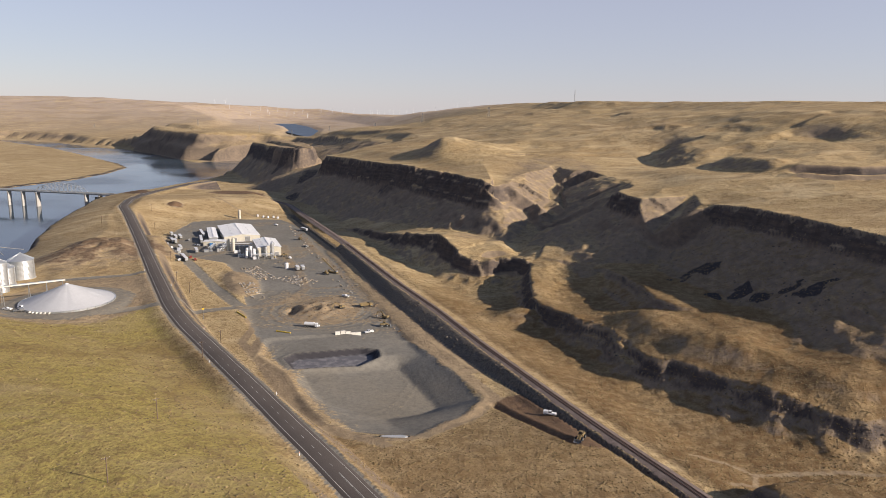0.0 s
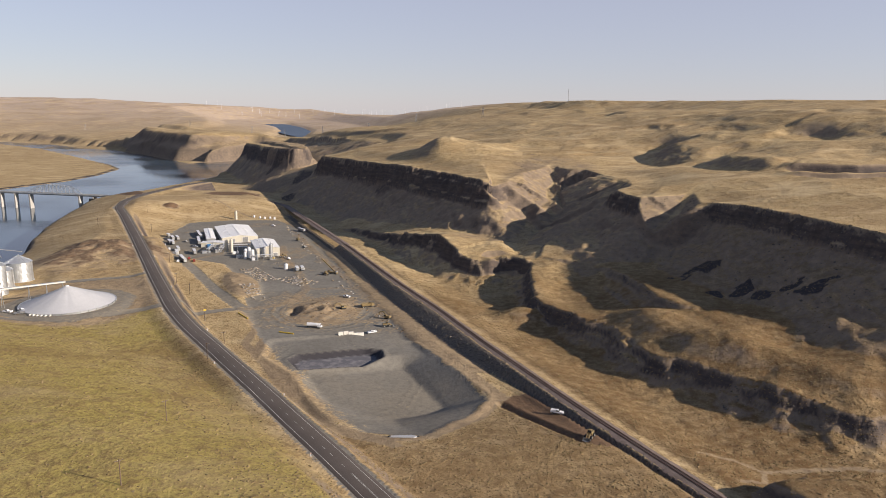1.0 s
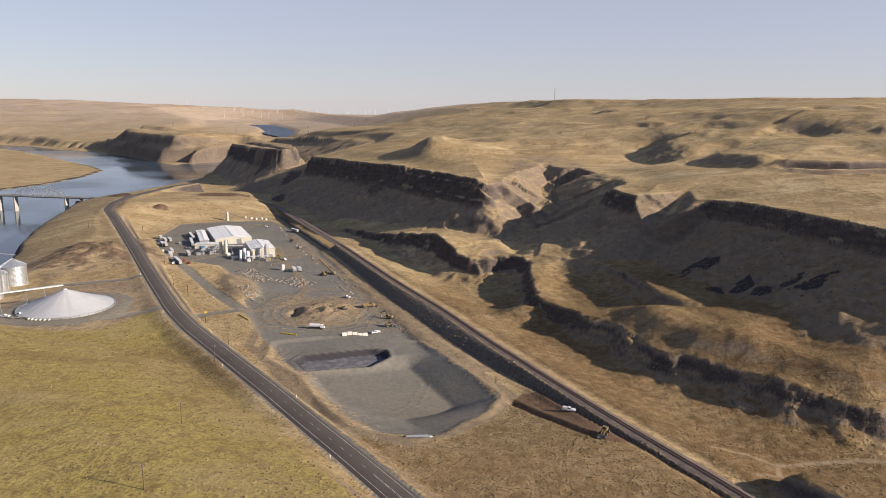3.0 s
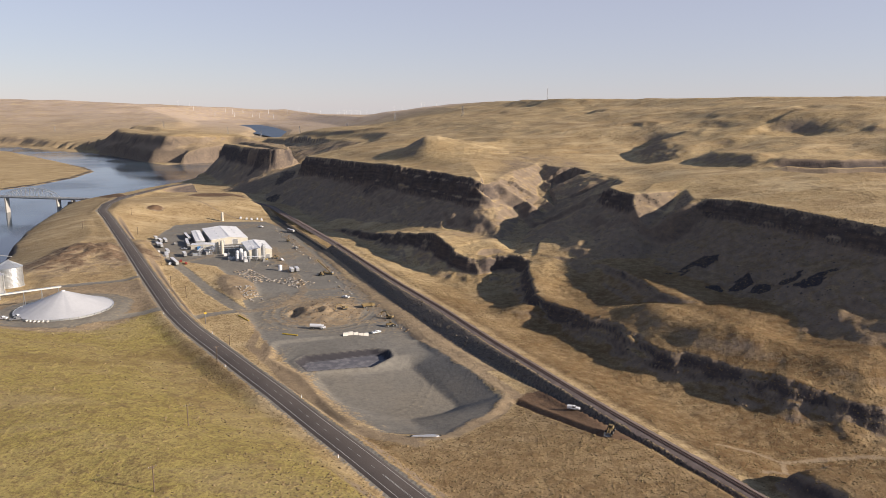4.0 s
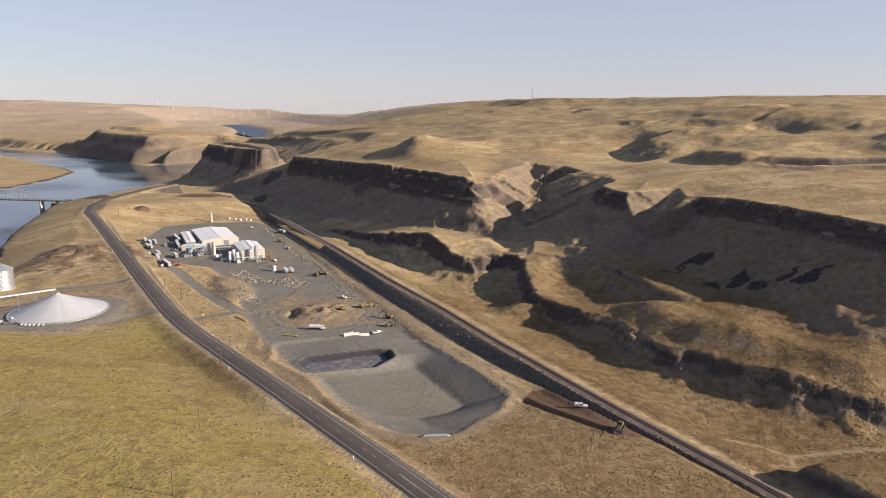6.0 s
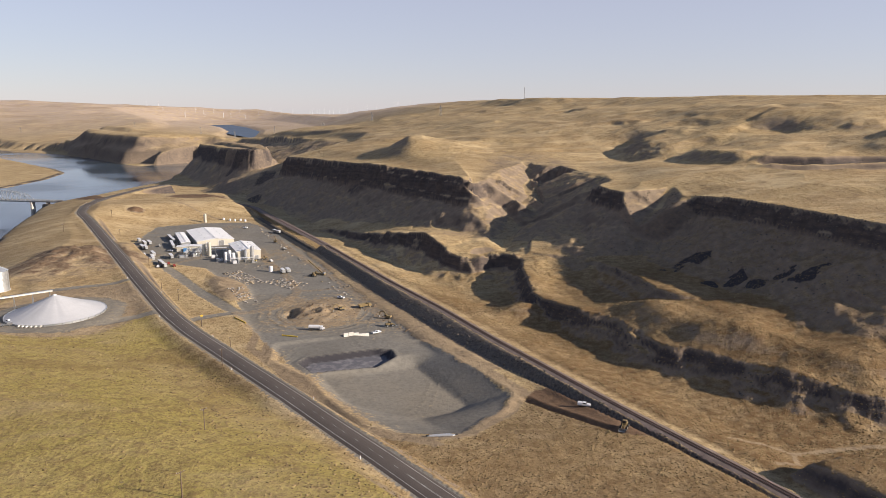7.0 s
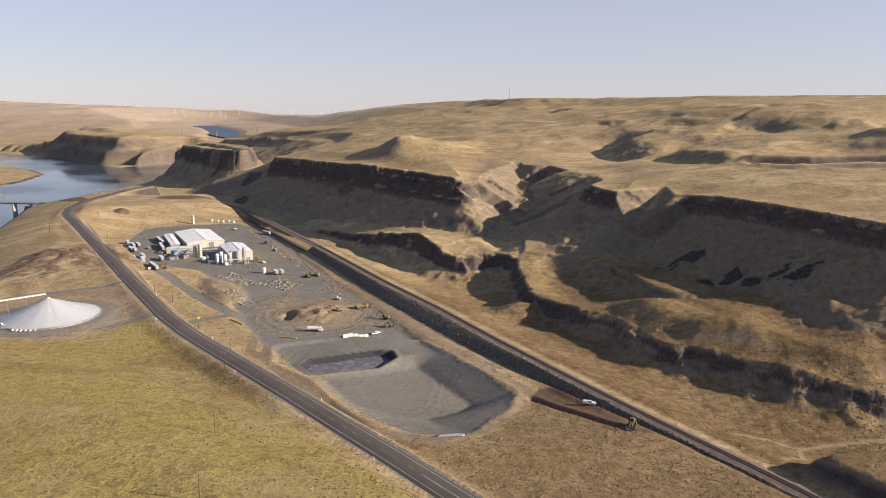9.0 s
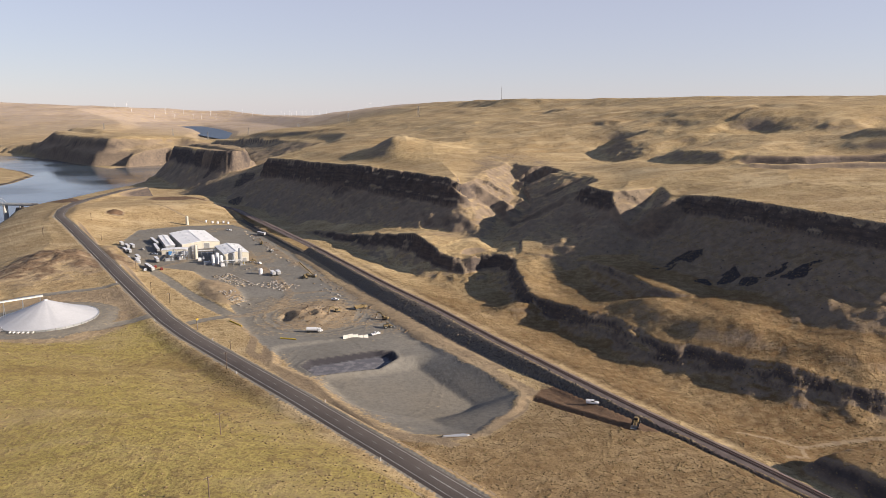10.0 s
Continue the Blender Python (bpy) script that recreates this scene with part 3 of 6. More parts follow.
    z = blend(z, 3.0, step(40, 24, np.hypot(X + 305, Y - 470)))
    # river
    sr = inside(SHORE, X, Y) + 5 * n_mid + 1.5 * n_small
    low = -29.5 + 0.8 * n_mid + 0.012 * np.clip(-sr - 60, 0, 900)
    z = np.where((X < -640) & (Y < 2000) | (X < -1000) & (Y < 2000 + 0.75 * (-X - 1000)) & (sr < 0), low, z)
    sr = np.where(ad < 20, np.minimum(sr, -14), sr)
    z = blend(np.minimum(z, -30.5), z, np.where((X < -640) | (Y > 1500), step(0, 10, -sr), 0.4 * step(0, 14, -sr) + 0.6 * np.clip(-sr / 75, 0, 1) ** 0.55))
    z = np.where(sr > 0, -31.5 - 4 * step(0, 20, sr), z)
    z = z + 0.22 * n_small * step(-2, -8, si) * step(6, 9, od) * step(-4, -8, spd)
    # layers
    soft = 2.2 * n_small
    gravel = step(-2, 1.5, si + soft) * step(0, 6, 1000 - Y)
    gravel = np.maximum(gravel, step(40, 36, td + soft) * 0.8)
    gravel = np.maximum(gravel, step(6.8, 5.4, od + 0.3 * soft))
    spoil = np.maximum(step(0.12, 0.5, sh), step(30, 20, np.hypot((X + 78) * 1.0, (Y - 445) * 0.75) + 2 * soft) * 0.75)
    rim_dirt = step(-6.5, -4.5, spd + 0.4 * soft) * step(1.5, 0, spd) * step(392, 380, Y)
    strip = step(-1.5, 1.5, inside(STRIP, X, Y) + 0.5 * soft)
    worn = np.zeros(X.shape)
    for half, way in RUTS:
        worn = np.maximum(worn, step(half + 0.8, half - 0.4, nearest(way, X, Y)[0] + 0.3 * soft))
    for half, way in TRACKS:
        gravel = np.maximum(gravel, 0.85 * step(half + 1, half - 0.6, nearest(way, X, Y)[0] + 0.3 * soft))
    worn = np.maximum(worn, step(16, 12, ad + soft) * (Y > 930))
    brown = np.exp(-(((X + 285) / 46) ** 2 + ((Y - 968) / 26) ** 2))
    quarry = np.exp(-((((X + 278) / 50) ** 2 + ((Y - 565) / 70) ** 2) ** 2)) * (0.85 + 0.9 * n_mid + 0.3 * n_small)
    dirt = np.clip(np.maximum.reduce([spoil, worn * 0.9, rim_dirt * 0.9, strip * 0.95, step(0.35, 0.6, brown), np.clip(quarry, 0, 0.55), step(60, 42, td + soft) * 0.7]), 0, 1)
    dirt = np.maximum(dirt, step(-42, -27, u) * step(-12, -15, u) * (Y < 800) * (Y > 330) * (0.8 + 0.4 * n_mid))
    flat = step(-2, 3, inside(APRON, X, Y) + soft)
    dirt = np.maximum(dirt, flat * (0.75 + 0.3 * n_mid))
    riprap = step(-16.5, -15, u + 0.5 * soft) * step(-3.6, -4.6, u) * step(880, 820, Y) * step(196, 214, Y)
    patch = step(-0.05, 0.35, n_mid + 0.5 * n_small + 0.4 * n_big) * step(385, 410, Y) * (si > 0)
    haul = np.zeros(X.shape)
    for half, way in HAUL:
        haul = np.maximum(haul, step(half + 1.2, half - 0.8, nearest(way, X, Y)[0] + 0.4 * soft))
    ring = np.hypot(X + 78, (Y - 446) * 0.9) + 4 * n_mid
    wheel = np.maximum(np.sin(ring * 2 * np.pi / 5.5), 0) * step(17, 21, ring) * step(46, 36, ring)
    haul = np.maximum(haul, wheel)
    dirt = np.maximum(dirt, np.maximum(patch, haul) * (si > -2))
    gravel = gravel * (1 - 0.8 * spoil) * (1 - 0.45 * patch) * (1 - 0.5 * haul)
    field = (left & (Y < 420)) * step(6, 14, od) * step(44, 50, td)
    sage = np.clip(step(6, 12, u) * step(330, 230, X) * step(560, 420, Y) * (0.9 + 0.5 * n_mid), 0, 1) * (shape < 0.4)
    sage = np.maximum(sage, step(-16, -30, u) * step(3, 10, -spd) * step(330, 260, Y) * (~left) * step(7, 10, od) * 0.7)
    sage = np.maximum(sage, 0.5 * step(0.1, 0.6, n_mid + 0.8 * n_big + 0.2 * n_small) * (left & (Y < 350)))
    talus = np.clip(((shape > 0.02) & (shape < 0.52)) * 1.0, 0, 1) * (0.6 + 0.5 * n_mid) * (1 - gul)
    talus = np.maximum(talus, 0.6 * gul * step(60, 40, off) * (0.8 + n_small))
    talus = np.maximum(talus, np.maximum.reduce([0.75 * step(0.35, 0.6, brown), 0.85 * step(0.35, 0.8, quarry + 0.4 * n_small), step(11, 8, np.hypot(X + 323, Y - 838) + soft)]))
    scree = np.maximum.reduce([np.exp(-(((X - x_) / rx) ** 2 + ((Y - y_) / ry) ** 2)) for x_, y_, rx, ry in ((172, 404, 13, 9), (189, 387, 15, 8), (162, 443, 17, 8), (203, 372, 13, 5))])
    outcrop = step(0.3, 0.5, scree * (1 + 2.4 * rough(X, Y, 10, 4, 79) + 0.5 * n_mid)) * (shape < 0.5)
    outcrop = np.maximum(outcrop, 0.85 * step(-16, -7, sr) * step(0.5, -2, sr) * (X < -640) * (Y < 1900))
    outcrop = np.maximum(outcrop, step(0.3, 0.5, rough(X, Y, 44, 4, 77)) * ((shape > 0.02) & (shape < 0.5)) * (X < 60) * 0.6)
    soil = np.maximum.reduce([strip, 0.8 * step(0.4, 0.65, brown + 0.2 * n_small), 0.6 * step(0.45, 0.9, quarry + 0.4 * n_small), step(15, 11, ad + soft) * (Y > 930), step(9, 7, np.hypot(X + 323, Y - 838) + soft)])
    trail = np.zeros(X.shape)
    for half, way in PAD_TRAILS:
        trail = np.maximum(trail, step(half + 0.7, half - 0.5, np.abs(nearest(way, X, Y)[0] - 2.2) + 0.2 * soft))
    gravel = gravel * (1 - 0.15 * trail)
    dirt = np.maximum(dirt, 0.2 * trail)
    wash_ = step(11, 3, spd + 3 * soft) * step(0.5, 1.5, spd) * step(380, 360, Y) * step(-20, -45, X) * 0.6
    gravel = gravel * (1 - 0.7 * wash_)
    dirt = np.maximum(dirt, wash_)
    # the painted haze on the far ground thickens with distance
    return z, dict(gravel=gravel, dirt=dirt * (1 - gravel * 0.0), riprap=riprap, field=field * 1.0, sage=sage, talus=talus, outcrop=outcrop, soil=soil, liner=step(-0.9, 0.1, sw), far_haze=step(1900, 3800, Y + 0.2 * X) * 0.9, sludge=step(2.6, 3.6, sw + 0.6 * n_small))


def lines(fine_a, fine_b, pitch, low, high, growth):
    mid = list(np.arange(fine_a, fine_b + 0.01, pitch))
    up, d = [], pitch
    v = mid[-1]
    while v < high:
        d *= growth
        v += d
        up.append(v)
    down, d, v = [], pitch, mid[0]
    while v > low:
        d *= growth
        v -= d
        down.append(v)
    return np.array(down[::-1] + mid + up)


def mesh_object(name, verts, faces, mats, smooth=False, index=None):
    me = bpy.data.meshes.new(name)
    me.from_pydata(verts, [], faces)
    for m in mats:
        me.materials.append(m)
    if index is not None:
        me.polygons.foreach_set("material_index", index)
    if smooth:
        me.polygons.foreach_set("use_smooth", [True] * len(me.polygons))
    me.update()
    return new(name, me)


PITCH = 1.35
gx, gy = lines(-300, 300, PITCH, -3600, 3300, 1.015), lines(180, 720, PITCH, -260, 4800, 1.009)
GX, GY = np.meshgrid(gx.astype(np.float32), gy.astype(np.float32))
GZ, layers = land(GX, GY)
gw, gh = len(gx), len(gy)
slope = np.hypot(np.gradient(GZ, gy, axis=0), np.gradient(GZ, gx, axis=1))
layers["steep"] = step(0.5, 0.9, slope)


def ground_at(x, y):
    """Height of the built ground sheet."""
    i, j = np.clip(np.searchsorted(gx, x) - 1, 0, gw - 2), np.clip(np.searchsorted(gy, y) - 1, 0, gh - 2)
    fx, fy = (x - gx[i]) / (gx[i + 1] - gx[i]), (y - gy[j]) / (gy[j + 1] - gy[j])
    a, b_, c, d = GZ[j, i], GZ[j, i + 1], GZ[j + 1, i], GZ[j + 1, i + 1]
    return (a * (1 - fx) + b_ * fx) * (1 - fy) + (c * (1 - fx) + d * fx) * fy


def build_ground():
    me = bpy.data.meshes.new("ground")
    me.vertices.add(gw * gh)
    me.vertices.foreach_set("co", np.stack([GX, GY, GZ], -1).astype(np.float32).ravel())
    i = (np.arange(gh - 1)[:, None] * gw + np.arange(gw - 1)[None]).ravel()
    quads = np.stack([i, i + 1, i + 1 + gw, i + gw], -1).astype(np.int32)
    me.loops.add(quads.size)
    me.loops.foreach_set("vertex_index", quads.ravel())
    me.polygons.add(len(quads))
    me.polygons.foreach_set("loop_start", np.arange(0, quads.size, 4, dtype=np.int32))
    me.polygons.foreach_set("use_smooth", np.ones(len(quads), bool))
    for key, val in layers.items():
        at = me.attributes.new(key, "FLOAT", "POINT")
        at.data.foreach_set("value", np.clip(val, 0, 1).astype(np.float32).ravel())
    me.materials.append(MAT_GROUND)
    me.update(calc_edges=True)
    ob = new("ground", me)
    tagged(ob, "dry golden grassland with basalt cliffs and a graded gravel yard", "ground", kind="structure")


build_ground()


# ---- water ----
def water_material():
    m = bpy.data.materials.new("river_water")
    m.use_nodes = True
    n, l = m.node_tree.nodes, m.node_tree.links
    b = n["Principled BSDF"]
    b.inputs["Base Color"].default_value = (0.05, 0.075, 0.10, 1)
    b.inputs["Roughness"].default_value, b.inputs["IOR"].default_value = 0.12, 1.33
    geo = n.new("ShaderNodeNewGeometry")
    t = n.new("ShaderNodeTexNoise")
    t.inputs["Scale"].default_value, t.inputs["Detail"].default_value = 0.25, 5
    l.new(geo.outputs["Position"], t.inputs["Vector"])
    t2 = n.new("ShaderNodeTexNoise")
    t2.inputs["Scale"].default_value, t2.inputs["Detail"].default_value = 0.006, 4
    l.new(geo.outputs["Position"], t2.inputs["Vector"])
    r = n.new("ShaderNodeMapRange")
    r.inputs["From Min"].default_value, r.inputs["From Max"].default_value = 0.4, 0.65
    r.inputs["To Min"].default_value, r.inputs["To Max"].default_value = 0.06, 0.22
    l.new(t2.outputs["Fac"], r.inputs["Value"]), l.new(r.outputs[0], b.inputs["Roughness"])
    bp = n.new("ShaderNodeBump")
    bp.inputs["Strength"].default_value, bp.inputs["Distance"].default_value = 0.12, 0.3
    l.new(t.outputs["Fac"], bp.inputs["Height"]), l.new(bp.outputs[0], b.inputs["Normal"])
    return m


water = mesh_object("water", [(-3000, -260, WATER_Z), (100, -260, WATER_Z), (100, 3400, WATER_Z), (-3000, 3400, WATER_Z)], [(0, 1, 2, 3)], [water_material()])
tagged(water, "calm blue-grey river water reflecting the sky", "river", kind="structure")
# tone of the mirrored hills set as base colour, true reflection cut down
far_reach = mesh_object("water", [(-420, 2500, FAR_WATER_Z), (-1300, 4700, FAR_WATER_Z), (-700, 4700, FAR_WATER_Z), (-380, 2600, FAR_WATER_Z)], [(0, 3, 2, 1)], [material("reflection_toned_water", (0.085, 0.115, 0.16), 0.6, 0.0, 0.1, 0.05, 0.004, 0.0, spec=0.15)])
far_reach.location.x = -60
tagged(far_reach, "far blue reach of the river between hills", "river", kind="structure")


# ---- building helpers ----
WHITE = material("white_metal", (0.66, 0.66, 0.66), 0.45, 0.0, 0.04, 3, 0.15, 0.05)
CREAM = material("cream_siding", (0.52, 0.485, 0.40), 0.6, 0.0, 0.06, 3, 0.2, 0.05)
GALV = material("galvanised_steel", (0.55, 0.56, 0.56), 0.38, 0.7, 0.1, 2, 0.3, 0.05)
STEEL = material("weathered_steel", (0.28, 0.28, 0.28), 0.55, 0.5, 0.15, 2, 0.3, 0.05)
CONCRETE = material("concrete", (0.42, 0.40, 0.37), 0.9, 0.0, 0.12, 4, 0.3, 0.15)
LOADS = material("weathered_load", (0.27, 0.25, 0.225), 0.9, 0.0, 0.3, 2, 0.3, 0.15)
PALE = material("pale_concrete", (0.62, 0.59, 0.53), 0.9, 0.0, 0.10, 4, 0.3, 0.15)
ASPHALT = material("asphalt", (0.111, 0.091, 0.078), 0.9, 0.0, 0.14, 3, 0.06, 0.2)
LINE = material("road_paint", (0.40, 0.385, 0.35), 0.7, 0.0, 0.15, 6, 0.4, 0.05)
TARP = material("white_tarp", (0.47, 0.47, 0.48), 0.6, 0.0, 0.05, 1.2, 0.12, 0.2)
YELLOW = material("yellow_paint", (0.50, 0.36, 0.05), 0.5, 0.0, 0.1, 3, 0.4, 0.05)
DUSTY = material("dusty_machine_paint", (0.21, 0.155, 0.075), 0.75, 0.0, 0.2, 3, 0.4, 0.1)
ORANGE = material("orange_plastic", (0.55, 0.16, 0.05), 0.6, 0.0, 0.1, 3, 0.4, 0.05)
BLUE = material("blue_paint", (0.07, 0.20, 0.42), 0.5, 0.0, 0.1, 3, 0.4, 0.05)
RED = material("dark_red_paint", (0.25, 0.05, 0.04), 0.5, 0.0, 0.1, 3, 0.4, 0.05)
DARK = material("dark_rubber", (0.03, 0.03, 0.03), 0.8, 0.0, 0.1, 5, 0.5, 0.05)
GLASS = material("tinted_glass", (0.03, 0.035, 0.04), 0.08, 0.0, 0.02, 3, 0.4, 0.0, spec=0.6)
WOOD = material("weathered_wood", (0.13, 0.09, 0.065), 0.9, 0.0, 0.15, 5, 0.5, 0.2)
LUMBER = material("pale_lumber", (0.42, 0.33, 0.22), 0.85, 0.0, 0.15, 5, 0.5, 0.2)
TIE = material("tie_wood", (0.07, 0.052, 0.045), 0.9, 0.0, 0.15, 5, 0.5, 0.2)
RAILSTEEL = material("rail_steel", (0.16, 0.09, 0.07), 0.5, 0.6, 0.1, 3, 0.4, 0.05)
BALLAST = material("ballast", (0.17, 0.13, 0.11), 0.95, 0.0, 0.25, 2.2, 0.2, 0.5)
LINER = material("pond_liner", (0.055, 0.053, 0.058), 0.35, 0.0, 0.35, 0.9, 0.12, 0.2)


class Shape:
    """A bmesh with a few solids, in a thing's own axes."""

    def __init__(self):
        self.bm = bmesh.new()

    def box(self, c, s, rz=0.0, bevel=0.0, m=None):
        mat = Matrix.Translation(c) @ Matrix.Rotation(rz, 4, "Z") @ Matrix.Diagonal((*s, 1))
        r = bmesh.ops.create_cube(self.bm, size=1, matrix=(m or Matrix()) @ mat)
        if bevel:
            edges = list({e for v in r["verts"] for e in v.link_edges})
            bmesh.ops.bevel(self.bm, geom=edges, offset=bevel, segments=1, affect="EDGES")
        return self

    def rod(self, p, q, r1, r2=None, seg=10, caps=True):
        p, q = Vector(p), Vector(q)
        d = q - p
        m = Matrix.Translation((p + q) / 2) @ d.to_track_quat("Z", "Y").to_matrix().to_4x4()
        bmesh.ops.create_cone(self.bm, cap_ends=caps, segments=seg, radius1=r1, radius2=r1 if r2 is None else r2, depth=d.length, matrix=m)
        return self

    def beam(self, p, q, w, h=None):
        p, q = Vector(p), Vector(q)
        d = q - p
        m = Matrix.Translation((p + q) / 2) @ d.to_track_quat("Y", "Z").to_matrix().to_4x4() @ Matrix.Diagonal((w, d.length, h or w, 1))
        bmesh.ops.create_cube(self.bm, size=1, matrix=m)
        return self

    def poly(self, verts, faces):
        vs = [self.bm.verts.new(v) for v in verts]
        for f in faces:
            self.bm.faces.new([vs[i] for i in f])
        return self

    def lathe(self, rings, seg=20, c=(0, 0)):
        """Rings of (radius, height) turned round an upright axis."""
        rows = [[self.bm.verts.new((c[0] + r * math.cos(2 * math.pi * k / seg), c[1] + r * math.sin(2 * math.pi * k / seg), h)) for k in range(seg)] for r, h in rings]
        for a, b_ in zip(rows, rows[1:]):
            for k in range(seg):
                self.bm.faces.new((a[k], a[(k + 1) % seg], b_[(k + 1) % seg], b_[k]))
        return self


def part(name, shape, mat, parent, label="", smooth=False):
    me = bpy.data.meshes.new(name)
    bmesh.ops.recalc_face_normals(shape.bm, faces=shape.bm.faces)
    shape.bm.to_mesh(me)
    shape.bm.free()
    me.materials.append(mat)
    if smooth:
        me.polygons.foreach_set("use_smooth", [True] * len(me.polygons))
    ob = new(name, me)
    ob.parent = parent
    return tagged(ob, label)


def thing(name, label, category, x, y, z=None, turn=0.0, group="", kind=""):
    ob = new(name)
    ob.empty_display_size = 0.5
    ob.matrix_world = pose(x, y, ground_at(x, y) if z is None else z, 0, 0, turn)
    return tagged(ob, label, category, group, kind)


def place(ob, x, y, turn=0.0, z=None, sink=0.0):
    return copy_thing(ob, pose(x, y, (ground_at(x, y) if z is None else z) - sink, 0, 0, turn))


def smooth_line(pts, gap):
    """Points every gap metres along a rounded line."""
    p = np.array(pts, float)
    t = np.r_[0, np.cumsum(np.hypot(*np.diff(p[:, :2], axis=0).T))]
    fine = np.arange(0, t[-1], gap)
    out = np.stack([np.interp(fine, t, p[:, k]) for k in range(p.shape[1])], -1)
    w = max(1, int(14 / gap))
    pad = np.concatenate([np.repeat(out[:1], w, 0), out, np.repeat(out[-1:], w, 0)])
    ker = np.ones(2 * w + 1) / (2 * w + 1)
    return np.stack([np.convolve(pad[:, k], ker, "valid") for k in range(p.shape[1])], -1)


def across(line):
    d = np.gradient(line[:, :2], axis=0)
    d /= np.hypot(*d.T)[:, None]
    return np.stack([d[:, 1], -d[:, 0]], -1)  # to the right of the way


def ribbon(name, line, profile, mat, parent=None):
    """A strip along a line; profile: (offset to the right, height) pairs."""
    side = across(line)
    verts = [(x + o * sx, y + o * sy, z + h) for (x, y, z), (sx, sy) in zip(line, side) for o, h in profile]
    k = len(profile)
    faces = [(i * k + j, i * k + j + 1, (i + 1) * k + j + 1, (i + 1) * k + j) for i in range(len(line) - 1) for j in range(k - 1)]
    ob = mesh_object(name, verts, faces, [mat], True)
    ob.parent = parent
    return ob


# ---- highway ----
road_line = smooth_line(ROAD, 3.0)
road = ribbon("road", road_line, [(-5.4, -0.45), (-4.3, 0.02), (0, 0.09), (4.3, 0.02), (5.4, -0.45)], ASPHALT)
tagged(road, "two-lane dark asphalt highway with white edge lines", "road", kind="structure")
for off in (-3.45, 3.45):
    tagged(ribbon("edge_line", road_line, [(off - 0.09, 0.062), (off + 0.09, 0.062)], LINE, road), "worn white edge line")
side = across(road_line)
dash_mesh = None
solid = 0
for i in range(6, len(road_line) - 60):
    (x, y, z), (sx, sy) = road_line[i], side[i]
    if i * 3.0 % 7.9 < 3.0 and road_line[i][1] < 640:
        a = math.degrees(math.atan2(sy, sx))
        if dash_mesh is None:
            sh = Shape().box((0, 0, 0), (0.14, 2.2, 0.012))
            first = part("dash", sh, LINE, road)
            dash_mesh = first.data
            first.matrix_world = pose(x, y, z + 0.105, 0, 0, a)
        else:
            d = new("dash", dash_mesh)
            d.parent = road
            d.matrix_world = pose(x, y, z + 0.105, 0, 0, a)
near = road_line[(road_line[:, 1] > 150) & (road_line[:, 1] < 208)]
for off in (-0.16, 0.16):
    tagged(ribbon("centre_line", near, [(off - 0.06, 0.116), (off + 0.06, 0.116)], LINE, road), "solid no-passing centre line")

# ---- railway ----
rail_line = smooth_line([(x, y, 0.0) for x, y in RAIL], 3.0)
rail_line = rail_line[(rail_line[:, 1] > 152) & (rail_line[:, 1] < 985)]
rail_line[:, 2] = 0.05
track = ribbon("railway", rail_line, [(-4.4, -0.35), (-2.0, 0.28), (2.0, 0.28), (4.4, -0.35)], BALLAST)
tagged(track, "single railway track on brown ballast", "railway", kind="structure")
for off in (-0.75, 0.75):
    tagged(ribbon("rail", rail_line, [(off - 0.09, 0.42), (off - 0.06, 0.62), (off + 0.06, 0.62), (off + 0.09, 0.42)], RAILSTEEL, track), "rusty steel rail")
verts, faces = [], []
tie_line = smooth_line([(*p, 0.0) for p in RAIL], 0.62)
tie_side = across(tie_line)
for (x, y, _), (sx, sy) in zip(tie_line, tie_side):
    if 180 < y < 640:
        b0 = len(verts)
        for h in (0.30, 0.47):
            for a, c in ((-1.3, -0.12), (1.3, -0.12), (1.3, 0.12), (-1.3, 0.12)):
                verts.append((x + a * sx - c * sy, y + a * sy + c * sx, h))
        faces += [(b0 + 4, b0 + 5, b0 + 6, b0 + 7), (b0, b0 + 1, b0 + 5, b0 + 4), (b0 + 2, b0 + 3, b0 + 7, b0 + 6), (b0 + 1, b0 + 2, b0 + 6, b0 + 5), (b0 + 3, b0, b0 + 4, b0 + 7)]
ties = mesh_object("ties", verts, faces, [TIE])
ties.parent = track
tagged(ties, "dark creosoted timber ties", kind="stuff")


